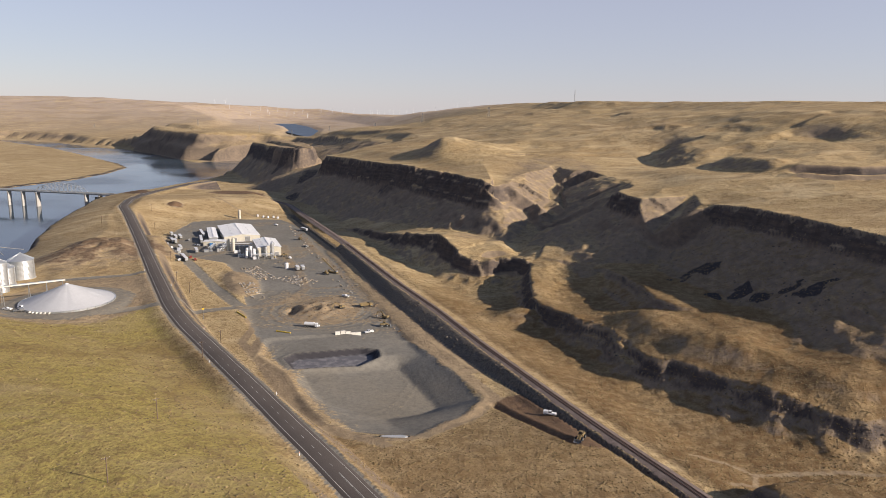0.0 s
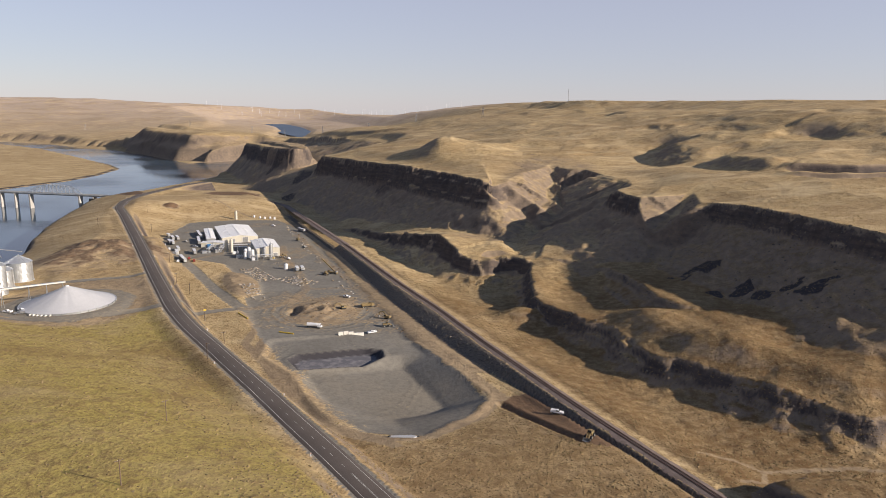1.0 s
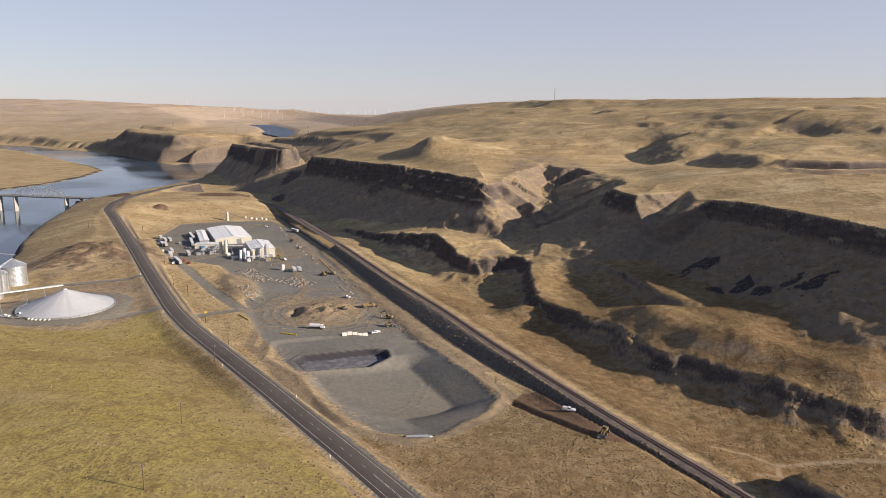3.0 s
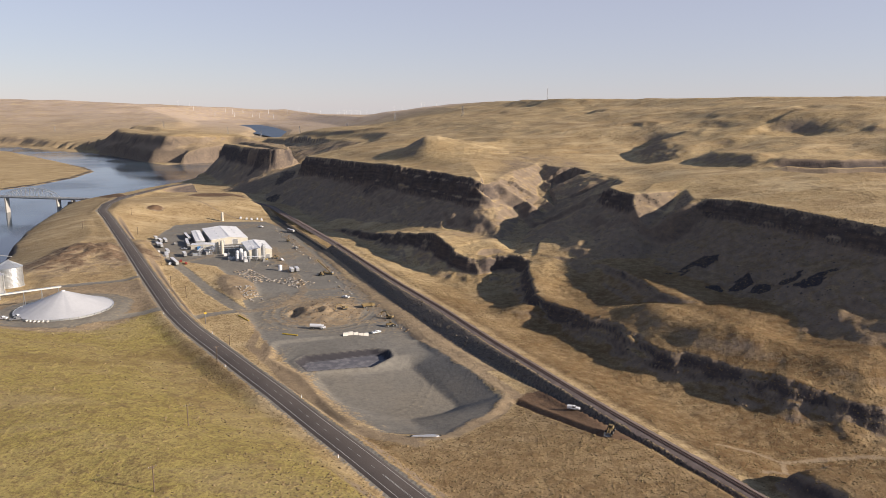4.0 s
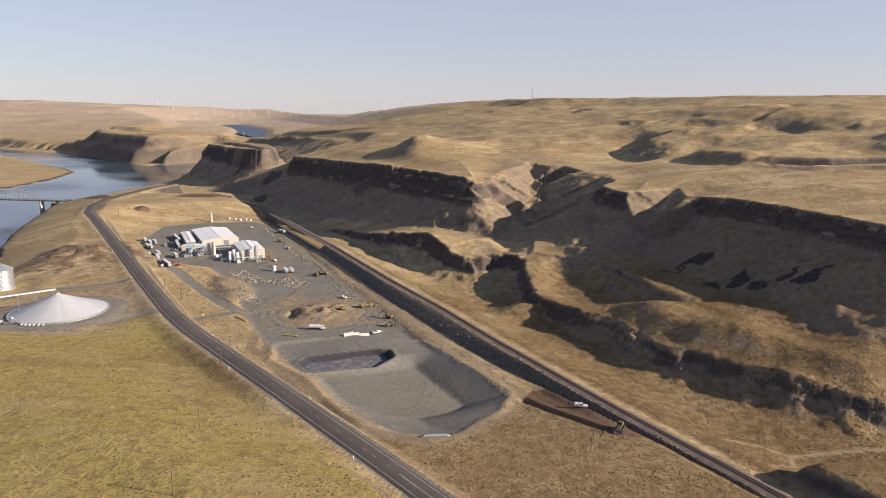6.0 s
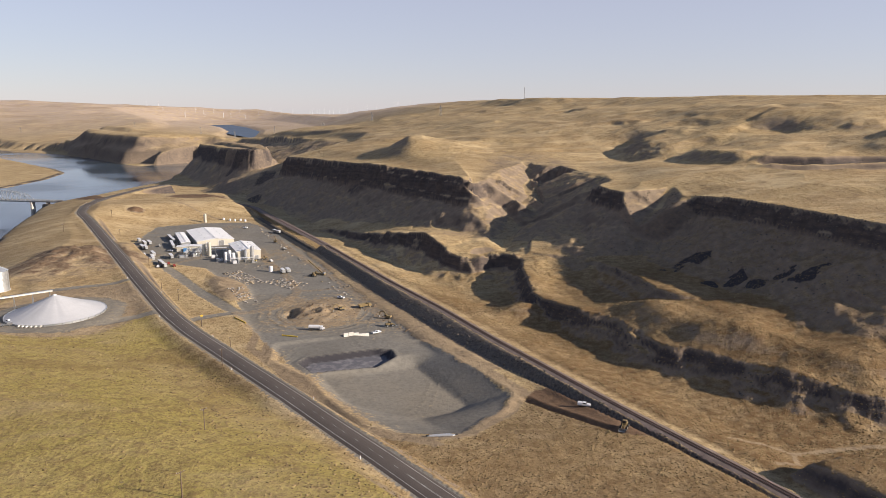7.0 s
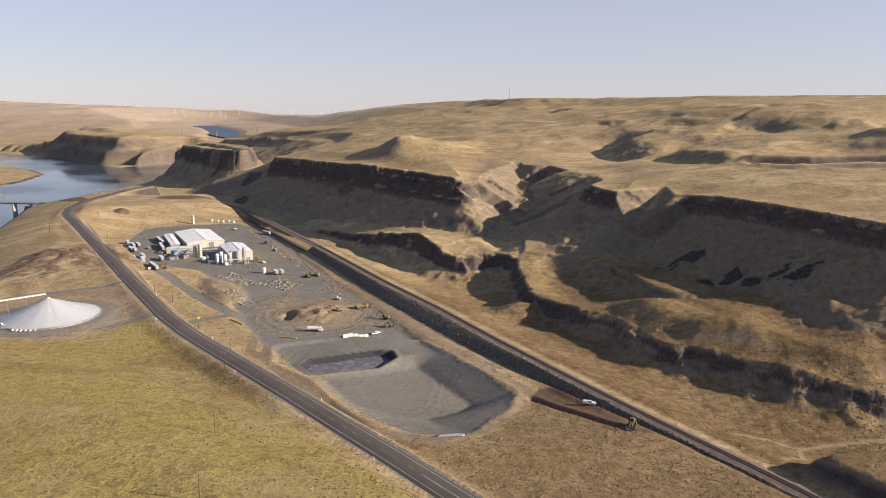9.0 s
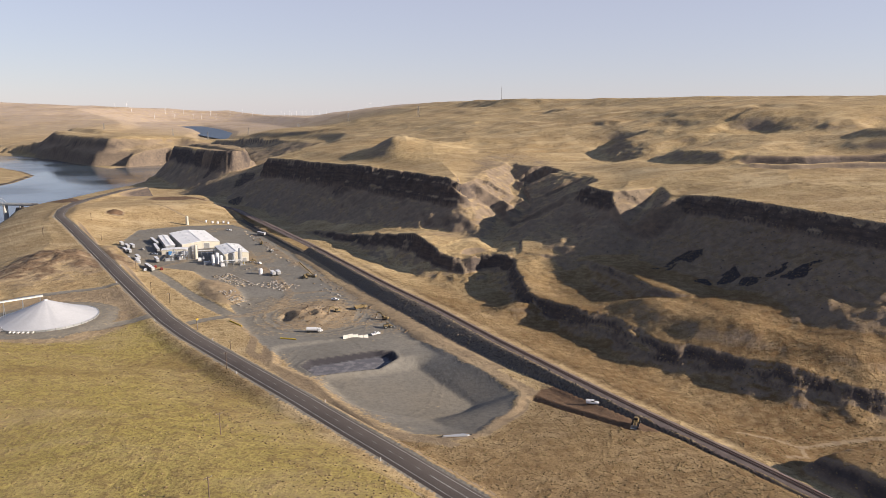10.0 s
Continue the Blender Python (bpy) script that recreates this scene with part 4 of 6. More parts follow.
# ---- loose stone and brush: too many to count ----
def lumps(name, label, category, spots, mats, squash=0.7, spiky=0.3):
    """One mesh of small uneven lumps. spots: x, y, z, size."""
    ico = bmesh.new()
    bmesh.ops.create_icosphere(ico, subdivisions=1, radius=1)
    base = np.array([v.co[:] for v in ico.verts])
    tri = np.array([[v.index for v in f.verts] for f in ico.faces])
    ico.free()
    n = len(spots)
    rng = np.random.default_rng(len(name) * 7 + n)
    spots = np.asarray(spots, float)
    v = base[None] * (1 + spiky * rng.uniform(-1, 1, (n, len(base), 1)))
    ang = rng.uniform(0, 6.283, n)
    c, s_ = np.cos(ang)[:, None], np.sin(ang)[:, None]
    stretch = rng.uniform(0.75, 1.35, (n, 1))
    x, y = v[:, :, 0] * stretch, v[:, :, 1] / stretch
    v = np.stack([x * c - y * s_, x * s_ + y * c, v[:, :, 2] * squash * rng.uniform(0.7, 1.3, (n, 1))], -1)
    v = v * spots[:, None, 3:4] + spots[:, None, :3]
    me = bpy.data.meshes.new(name)
    f = (tri[None] + np.arange(n)[:, None, None] * len(base)).reshape(-1, 3).astype(np.int32)
    me.vertices.add(n * len(base))
    me.vertices.foreach_set("co", v.astype(np.float32).ravel())
    me.loops.add(f.size)
    me.loops.foreach_set("vertex_index", f.ravel())
    me.polygons.add(len(f))
    me.polygons.foreach_set("loop_start", np.arange(0, f.size, 3, dtype=np.int32))
    me.materials.append(mats)
    me.update(calc_edges=True)
    return tagged(new(name, me), label, category, kind="stuff")


def island_material(name, cols, rough_=0.95):
    """A colour for each lump out of a short range."""
    m = bpy.data.materials.new(name)
    m.use_nodes = True
    n, l = m.node_tree.nodes, m.node_tree.links
    b = n["Principled BSDF"]
    b.inputs["Roughness"].default_value, b.inputs["Specular IOR Level"].default_value = rough_, 0.1
    g = n.new("ShaderNodeNewGeometry")
    r = n.new("ShaderNodeValToRGB")
    r.color_ramp.elements[0].color, r.color_ramp.elements[1].color = (*cols[0], 1), (*cols[-1], 1)
    for k, c in enumerate(cols[1:-1]):
        r.color_ramp.elements.new((k + 1) / (len(cols) - 1)).color = (*c, 1)
    l.new(g.outputs["Random Per Island"], r.inputs["Fac"]), l.new(r.outputs["Color"], b.inputs["Base Color"])
    return m


def layer_at(name, x, y):
    i, j = np.clip(np.searchsorted(gx, x) - 1, 0, gw - 2), np.clip(np.searchsorted(gy, y) - 1, 0, gh - 2)
    return layers[name][j, i]


def scatter(count, box, keep, size, seed):
    rng = np.random.default_rng(seed)
    x, y = rng.uniform(box[0], box[1], count), rng.uniform(box[2], box[3], count)
    k = rng.uniform(0, 1, count) < keep(x, y)
    x, y = x[k], y[k]
    s_ = size[0] + (size[1] - size[0]) * rng.uniform(0, 1, len(x)) ** 2
    return np.stack([x, y, ground_at(x, y) + 0.1 * s_, s_], -1)


BRUSH = island_material("sagebrush", [(0.14, 0.10, 0.052), (0.24, 0.17, 0.09), (0.17, 0.13, 0.065), (0.32, 0.23, 0.12)])
STONE = island_material("basalt_stone", [(0.07, 0.062, 0.057), (0.135, 0.117, 0.1), (0.10, 0.087, 0.077), (0.21, 0.18, 0.14)])
TUFT = island_material("dry_tufts", [(0.30, 0.22, 0.10), (0.20, 0.15, 0.07), (0.36, 0.27, 0.13)])


def sage_keep(x, y):
    clump = rough(x, y, 22, 3, 21) * 0.6 + 0.55
    free = (layer_at("gravel", x, y) < 0.2) & (layer_at("riprap", x, y) < 0.2) & (layer_at("dirt", x, y) < 0.35)
    return layer_at("sage", x, y) * np.clip(clump, 0.05, 1) * free


def field_keep(x, y):
    """Brush on the western field: thick in a band along the road's bank, a few shrubs elsewhere."""
    gap = nearest(ROAD, x, y)[0]
    band = step(58, 22, gap + 22 * rough(x, y, 30, 3, 23)) * step(8, 13, gap) * step(330, 300, y)
    return (layer_at("field", x, y) > 0.2) * np.clip(0.75 * band * np.clip(rough(x, y, 9, 2, 24) + 0.6, 0, 1) + 0.035, 0, 1)


lumps("sagebrush", "low sagebrush dotting the dry grass", "shrubs", scatter(150000, (-120, 270, 170, 560), sage_keep, (0.14, 0.46), 5), BRUSH, 0.6, 0.35)
lumps("field_brush", "scattered dark brush on the grassy slope", "shrubs", scatter(30000, (-230, -30, 160, 400), lambda x, y: field_keep(x, y), (0.14, 0.5), 6), BRUSH, 0.6, 0.35)
lumps("grass_tufts", "clumps of tall dry grass", "grass", scatter(60000, (-230, 260, 160, 520), lambda x, y: 0.7 * (layer_at("gravel", x, y) < 0.1) * (layer_at("riprap", x, y) < 0.1) * (layer_at("dirt", x, y) < 0.3) * (1 - 0.75 * layer_at("field", x, y)), (0.12, 0.34), 7), TUFT, 0.5, 0.4)
lumps("riprap", "dark broken basalt riprap below the railway", "riprap", scatter(60000, (-180, 110, 170, 830), lambda x, y: (layer_at("riprap", x, y) > 0.5) * np.clip(1.15 - y / 900, 0.2, 1), (0.25, 0.7), 8), STONE, 0.75, 0.3)


# ---- covered pile beside the highway ----
def covered_pile(x, y):
    t = thing("covered_pile", "broad white tarpaulin-covered conical storage pile", "storage pile", x, y, 6.0)
    sh = Shape()
    rings, seg = 14, 72
    rng = np.random.default_rng(3)
    fold = rng.uniform(-1, 1, seg)
    rows = []
    for k in range(rings + 1):
        f = k / rings
        r = TARP_R * (1 - f) + 0.5 * f
        h = 10.4 * (f**1.08) + 0.7
        row = []
        for j in range(seg):
            a = 2 * math.pi * j / seg
            rr = r * (1 + 0.012 * fold[j] * math.sin(math.pi * f))
            row.append(sh.bm.verts.new((rr * math.cos(a), rr * math.sin(a), h + 0.12 * fold[j] * math.sin(math.pi * f))))
        rows.append(row)
    for a, b_ in zip(rows, rows[1:]):
        for j in range(seg):
            sh.bm.faces.new((a[j], a[(j + 1) % seg], b_[(j + 1) % seg], b_[j]))
    sh.bm.faces.new(rows[-1])
    part("cover", sh, TARP, t, "taut white tarpaulin with faint radial folds", True)
    part("retaining_wall", Shape().lathe([(TARP_R + 0.1, -0.5), (TARP_R + 0.1, 0.95), (TARP_R - 0.35, 0.95), (TARP_R - 0.35, -0.5)], 72), GALV, t, "low steel ring wall")
    for k in range(36):
        a = 2 * math.pi * k / 36
        part("post", Shape().box(((TARP_R + 0.25) * math.cos(a), (TARP_R + 0.25) * math.sin(a), 0.3), (0.2, 0.2, 1.6), a), STEEL, t)
    for k in range(6):
        a = -1.9 + 0.09 * k
        part("vent_duct", Shape().rod(((TARP_R - 0.6) * math.cos(a), (TARP_R - 0.6) * math.sin(a), 0.5), ((TARP_R + 1.4) * math.cos(a), (TARP_R + 1.4) * math.sin(a), 0.35), 0.45), PALE, t, "pale ventilation duct")
    part("cap", Shape().lathe([(1.2, 10.8), (0.9, 11.3), (0.05, 11.5)], 16), WHITE, t)


covered_pile(*TARP_AT)


def grain_bin(x, y, r, wall, z=3.0):
    t = thing("grain_bin", "galvanised corrugated steel grain bin with conical roof", "grain bin", x, y, z, 0, "grain bins beside the pile")
    rings = []
    n = int(wall / 0.8)
    for k in range(n + 1):
        rings += [(r, wall * k / n), (r + 0.07, wall * (k + 0.5) / n)]
    part("wall", Shape().lathe(rings[:-1], 36), GALV, t)
    part("roof", Shape().lathe([(r + 0.3, wall - 0.1), (r * 0.5, wall + r * 0.29), (0.6, wall + r * 0.52), (0.6, wall + r * 0.52 + 0.5), (0.01, wall + r * 0.52 + 0.6)], 36), GALV, t)
    for k in range(12):
        a = 2 * math.pi * k / 12
        part("roof_rib", Shape().beam(((r + 0.25) * math.cos(a), (r + 0.25) * math.sin(a), wall), (0.6 * math.cos(a), 0.6 * math.sin(a), wall + r * 0.53), 0.14), GALV, t)
    lad = Shape()
    for o in (-0.25, 0.25):
        lad.beam((r + 0.25, o, 0), (r + 0.25, o, wall + 0.4), 0.06)
    for k in range(int(wall / 0.6)):
        lad.beam((r + 0.25, -0.25, 0.4 + 0.6 * k), (r + 0.25, 0.25, 0.4 + 0.6 * k), 0.05)
    part("ladder", lad, STEEL, t)
    part("foundation", Shape().lathe([(r + 0.5, -0.6), (r + 0.5, 0.12), (r, 0.12)], 36), CONCRETE, t)
    return t


grain_bin(-296, 480, 8.2, 13.5)
grain_bin(-297, 461, 7.0, 12.0)
grain_bin(-284, 436, 5.2, 21.0)
grain_bin(-293, 430, 5.2, 21.0)


def elevator_tower(x, y):
    t = thing("elevator_tower", "slender galvanised bucket elevator tower", "elevator", x, y, 3.2)
    for a in (-1, 1):
        for b_ in (-1, 1):
            part("leg", Shape().beam((a, b_, 0), (a, b_, 33), 0.18), GALV, t)
    for k in range(8):
        sh = Shape()
        zz = 2 + k * 4
        for p, q in (((-1, -1), (1, -1)), ((1, -1), (1, 1)), ((1, 1), (-1, 1)), ((-1, 1), (-1, -1))):
            sh.beam((*p, zz), (*q, zz), 0.1)
            sh.beam((*p, zz), (*q, zz + 4 if k < 7 else zz + 3), 0.07)
        part("brace", sh, GALV, t)
    part("lift_duct", Shape().box((-0.3, 0, 16.5), (0.5, 0.4, 33)).box((0.35, 0, 16.5), (0.5, 0.4, 33)), GALV, t)
    part("head", Shape().box((0, 0, 34), (2.2, 1.2, 2.0), 0, 0.2), GALV, t)
    for k, (ex, ey) in enumerate(((-14, 52), (-16, 32), (-6, 12))):
        part("spout", Shape().rod((0, 0, 33), (ex, ey, 20.5), 0.22, seg=8), GALV, t)


elevator_tower(-278.5, 427)


def conveyor():
    t = thing("conveyor", "long pale enclosed conveyor on steel legs reaching the pile", "conveyor", -262, 410, 5.0)
    o = Vector((-262, 410, 5.0))
    a, b_ = Vector((-276, 392, 17.0)) - o, Vector((-230.5, 416, 18.6)) - o
    part("gallery", Shape().beam(a, b_, 1.0, 0.8), PALE, t, "pale sheet-metal conveyor housing")
    part("roof", Shape().beam(a + Vector((0, 0, 0.5)), b_ + Vector((0, 0, 0.5)), 1.3, 0.12), GALV, t)
    for k in (0.35, 0.62, 0.8, 0.97):
        p = a.lerp(b_, k)
        part("leg", Shape().beam((p.x - 0.9, p.y, -0.6), (p.x, p.y, p.z - 0.3), 0.2).beam((p.x + 0.9, p.y, -0.6), (p.x, p.y, p.z - 0.3), 0.2), GALV, t)
    for k in range(14):
        p = a.lerp(b_, (k + 0.5) / 14)
        part("frame", Shape().box((p.x, p.y, p.z - 0.55), (1.5, 0.14, 0.14), math.radians(40)), STEEL, t)


conveyor()


# ---- plant ----
def prism_roof(w, d, rise, over=0.4, thick=0.2):
    """A gable roof, ridge along y, on a w by d plan; z = 0 at the eaves."""
    sh = Shape()
    hw, hd = w / 2 + over, d / 2 + over
    drop = rise * over / (w / 2)
    for s_ in (-1, 1):
        e, r = (s_ * hw, -drop), (0, rise)
        v = [(e[0], -hd, e[1]), (r[0], -hd, r[1]), (r[0], hd, r[1]), (e[0], hd, e[1])]
        v += [(x, y, z + thick) for x, y, z in v]
        sh.poly(v, [(0, 1, 2, 3), (4, 5, 6, 7), (0, 1, 5, 4), (1, 2, 6, 5), (2, 3, 7, 6), (3, 0, 4, 7)])
    return sh


def wall_box(w, d, h, rise=0.0, thick=0.25, ribs=0.0):
    """Four walls with thickness and gable ends."""
    sh = Shape()
    for s_ in (-1, 1):
        sh.box((s_ * (w / 2 - thick / 2), 0, h / 2 - 0.5), (thick, d, h + 1))
        y = s_ * (d / 2 - thick / 2)
        v = [(-w / 2 + thick, y - thick / 2, -1), (w / 2 - thick, y - thick / 2, -1), (w / 2 - thick, y - thick / 2, h), (0, y - thick / 2, h + rise), (-w / 2 + thick, y - thick / 2, h)]
        v += [(a, b_ + thick, c) for a, b_, c in v]
        sh.poly(v, [(0, 1, 2, 3, 4), (5, 6, 7, 8, 9), *[(k, (k + 1) % 5, (k + 1) % 5 + 5, k + 5) for k in range(5)]])
    return sh


def ribs(t, w, d, rise, h, gap, mat):
    """Standing seams of a metal roof, each one a part."""
    n = int(d / gap)
    slope = math.hypot(w / 2, rise)
    for k in range(n + 1):
        y = -d / 2 + d * k / n
        part("roof_seam", Shape().beam((-w / 2 - 0.35, y, h + 0.2), (0, y, h + rise + 0.24), 0.09).beam((w / 2 + 0.35, y, h + 0.2), (0, y, h + rise + 0.24), 0.09), mat, t)


def shed(name, label, x, y, turn, w, d, h, rise, wall_mat=CREAM, roof_mat=WHITE, doors=(), vents=3, group=""):
    t = thing(name, label, "building", x, y, -6.4, turn, group)
    part("wall", wall_box(w, d, h, rise), wall_mat, t, "cream ribbed metal siding")
    r = prism_roof(w, d, rise)
    bmesh.ops.translate(r.bm, verts=r.bm.verts, vec=(0, 0, h))
    part("roof", r, roof_mat, t, "white standing-seam metal roof")
    ribs(t, w, d, rise, h, 3.0, roof_mat)
    part("ridge_cap", Shape().box((0, 0, h + rise + 0.28), (0.7, d + 0.6, 0.12)), roof_mat, t)
    part("base_course", Shape().box((-w / 2 - 0.06, 0, 0.3), (0.12, d, 1.2)).box((w / 2 + 0.06, 0, 0.3), (0.12, d, 1.2)).box((0, -d / 2 - 0.06, 0.3), (w, 0.12, 1.2)), CONCRETE, t)
    for s_ in (-1, 1):
        part("gutter", Shape().box((s_ * (w / 2 + 0.5), 0, h - 0.05), (0.25, d + 0.6, 0.22)), STEEL, t)
    for side_, pos, dw, dh in doors:
        if side_ == "front":
            dr = part("door", Shape().box((pos, -d / 2 - 0.07, dh / 2), (dw, 0.14, dh)), STEEL, t, "grey roll-up door")
            part("door_frame", Shape().box((pos - dw / 2 - 0.1, -d / 2 - 0.09, dh / 2), (0.2, 0.2, dh)).box((pos + dw / 2 + 0.1, -d / 2 - 0.09, dh / 2), (0.2, 0.2, dh)).box((pos, -d / 2 - 0.09, dh + 0.1), (dw + 0.4, 0.2, 0.2)), WHITE, dr)
        else:
            part("door", Shape().box((w / 2 * side_ + 0.07 * side_, pos, dh / 2), (0.14, dw, dh)), STEEL, t, "grey roll-up door")
    for k in range(vents):
        y = -d / 2 + d * (k + 0.7) / (vents + 0.4)
        for s_ in (-1, 1):
            part("roof_vent", Shape().box((s_ * w / 4, y, h + rise / 2 + 0.45), (1.0, 1.0, 0.9), 0, 0.1), GALV, t)
    return t


TURN = 20.5
shed("process_building", "large cream metal-clad process building with white gable roof", -210, 708.5, TURN + 2, 34, 70, 5.4, 1.9, doors=(("front", 5, 5, 5), ("front", -7, 4, 4), (1, -10, 6, 6)), vents=4)
shed("mill_building", "cream metal-clad mill building with white gable roof", -161.5, 631, TURN, 20.5, 42, 7.8, 1.7, doors=(("front", 6.5, 3.4, 3.4), (1, -13, 4, 4.5)), vents=3)
shed("lean_to", "low white-roofed open storage shed along the process building", -233.5, 699, TURN, 8, 60, 4.4, 0.5, wall_mat=GALV, vents=0)
shed("annex", "low cream annex in front of the process building", -215, 654, TURN - 14, 22, 9, 4.6, 0.5, vents=0, doors=(("front", -5, 3, 3), ("front", 4, 3, 3)))


def storage_tank(name, label, x, y, r, h, mat=WHITE, cone=0.5, z=-6.4, legs=False, group="process tanks"):
    t = thing(name, label, "tank", x, y, z, 30, group)
    lift = 2.5 if legs else 0.0
    part("shell", Shape().lathe([(r, lift), (r, h), (r * 0.55, h + r * cone), (0.01, h + r * cone * 1.3)], 20), mat, t, smooth=False)
    if legs:
        part("hopper", Shape().lathe([(0.25, 0.6), (r, lift)], 20), mat, t)
        for k in range(4):
            a = math.pi / 4 + k * math.pi / 2
            part("leg", Shape().beam((r * math.cos(a), r * math.sin(a), -0.5), (r * math.cos(a), r * math.sin(a), lift + 0.5), 0.25), STEEL, t)
    else:
        part("foundation", Shape().lathe([(r + 0.35, -0.5), (r + 0.35, 0.25), (r, 0.25)], 20), CONCRETE, t)
    lad = Shape().beam((r + 0.2, -0.25, 0), (r + 0.2, -0.25, h + 1), 0.07).beam((r + 0.2, 0.25, 0), (r + 0.2, 0.25, h + 1), 0.07)
    for k in range(int(h / 0.7)):
        lad.beam((r + 0.2, -0.25, 0.5 + 0.7 * k), (r + 0.2, 0.25, 0.5 + 0.7 * k), 0.05)
    part("ladder", lad, STEEL, t)
    rail = Shape().lathe([(r + 0.02, h + 1.0), (r + 0.09, h + 1.0), (r + 0.09, h + 1.08), (r + 0.02, h + 1.08)], 20)
    part("handrail", rail, STEEL, t)
    part("pipe", Shape().rod((-r - 0.2, 0, 0), (-r - 0.2, 0, h * 0.9), 0.12, seg=8).rod((-r - 0.2, 0, h * 0.9), (0, 0, h + r * cone), 0.12, seg=8), GALV, t)
    return t


for px_, py_, r_, h_ in ((-197, 632, 1.3, 10), (-191.8, 630, 1.4, 11.5)):
    storage_tank("process_tank", "tall cream cylindrical process tank", px_, py_, r_, h_, CREAM)
for px_, py_, r_, h_ in ((-169.6, 606, 1.6, 9), (-165.6, 602, 1.6, 7.5), (-174, 611, 1.4, 6.5), (-172, 602, 1.1, 5.5)):
    storage_tank("white_tank", "upright white cylindrical chemical tank", px_, py_, r_, h_)
storage_tank("hopper_silo", "grey dust-collector silo on legs by the mill gable", -150.5, 606.5, 1.6, 12, GALV, 0.7, legs=True)
storage_tank("hopper_silo", "small grey hopper silo on legs", -155.5, 604, 1.1, 9, GALV, 0.7, legs=True)
storage_tank("water_tower", "pale standpipe tank behind the plant", -240, 818, 1.4, 9.5, CREAM, 0.4, ground_at(-240, 818))
for k, (px_, py_) in enumerate(((-214, 826), (-208, 824), (-202, 826), (-196, 822), (-222, 830))):
    storage_tank("yard_tank", "squat white tank behind the plant", px_, py_, 1.1, 2.0, WHITE, 0.3, ground_at(px_, py_), group="yard tanks behind the plant")


def pipe_rack(x, y, turn, length, height=6.0):
    t = thing("pipe_rack", "grey steel pipe rack with parallel pipes", "pipe rack", x, y, -6.4, turn, "pipe racks between the buildings")
    n = int(length / 5)
    for k in range(n + 1):
        xx = -length / 2 + length * k / n
        part("frame", Shape().beam((xx, -1.5, -0.5), (xx, -1.5, height), 0.25).beam((xx, 1.5, -0.5), (xx, 1.5, height), 0.25).beam((xx, -1.7, height), (xx, 1.7, height), 0.25).beam((xx, -1.6, height * 0.65), (xx, 1.6, height * 0.65), 0.2), STEEL, t)
    for k in range(5):
        yy = -1.2 + 0.6 * k
        part("pipe", Shape().rod((-length / 2 - 1, yy, height + 0.3), (length / 2 + 1, yy, height + 0.3), 0.14 + 0.05 * (k % 2), seg=8), GALV if k % 2 else WHITE, t)
    part("cable_tray", Shape().box((0, 0, height * 0.68), (length, 0.9, 0.15)), GALV, t)
    return t


pipe_rack(-183, 636, 8, 30)
pipe_rack(-201, 637, 100, 22, 4.5)
pipe_rack(-212, 634, 95, 20, 4.0)
pipe_rack(-158, 599, 12, 16, 4.0)


def skid(x, y, turn, s, mats, name="equipment_skid", label="steel equipment skid with pumps and vessels"):
    t = thing(name, label, "equipment", x, y, None, turn, "equipment skids in the plant yard")
    w, d, h = s
    part("base", Shape().box((0, 0, 0.1), (w, d, 0.5)), STEEL, t)
    part("housing", Shape().box((-w * 0.2, 0, h * 0.45), (w * 0.45, d * 0.8, h * 0.8), 0, 0.1), mats[0], t)
    part("vessel", Shape().rod((w * 0.05, d * 0.1, h * 0.5), (w * 0.48, d * 0.1, h * 0.5), min(h, d) * 0.28, seg=12), mats[1], t)
    part("stack", Shape().rod((w * 0.3, -d * 0.3, 0.2), (w * 0.3, -d * 0.3, h * 1.2), 0.3, seg=8), GALV, t)
    return t


for px_, py_, tu, s_, m_ in ((-217, 650, 15, (7, 4, 4), (BLUE, GALV)), (-209, 641, 20, (6, 4, 3), (GALV, WHITE)), (-204, 629, 40, (7, 4, 3.5), (STEEL, GALV)), (-213, 624, 20, (8, 4, 2.5), (GALV, GALV)), (-186, 622, 15, (6, 3, 3), (WHITE, GALV)), (-178, 606, 20, (6, 4, 3), (GALV, WHITE)), (-162, 596, 10, (6, 3, 3), (WHITE, STEEL)), (-148, 600, 25, (5, 3, 2.6), (STEEL, YELLOW)), (-206, 650, 15, (5, 3, 4), (WHITE, GALV))):
    skid(px_, py_, tu, s_, m_)


# ---- vehicles and machines ----
def wheel(t, x, y, r, w=0.3, name="wheel"):
    wh = part(name, Shape().rod((x - w / 2, y, r), (x + w / 2, y, r), r, seg=14), DARK, t)
    part("rim", Shape().rod((x - w / 2 - 0.02, y, r), (x + w / 2 + 0.02, y, r), r * 0.5, seg=10), GALV, wh)


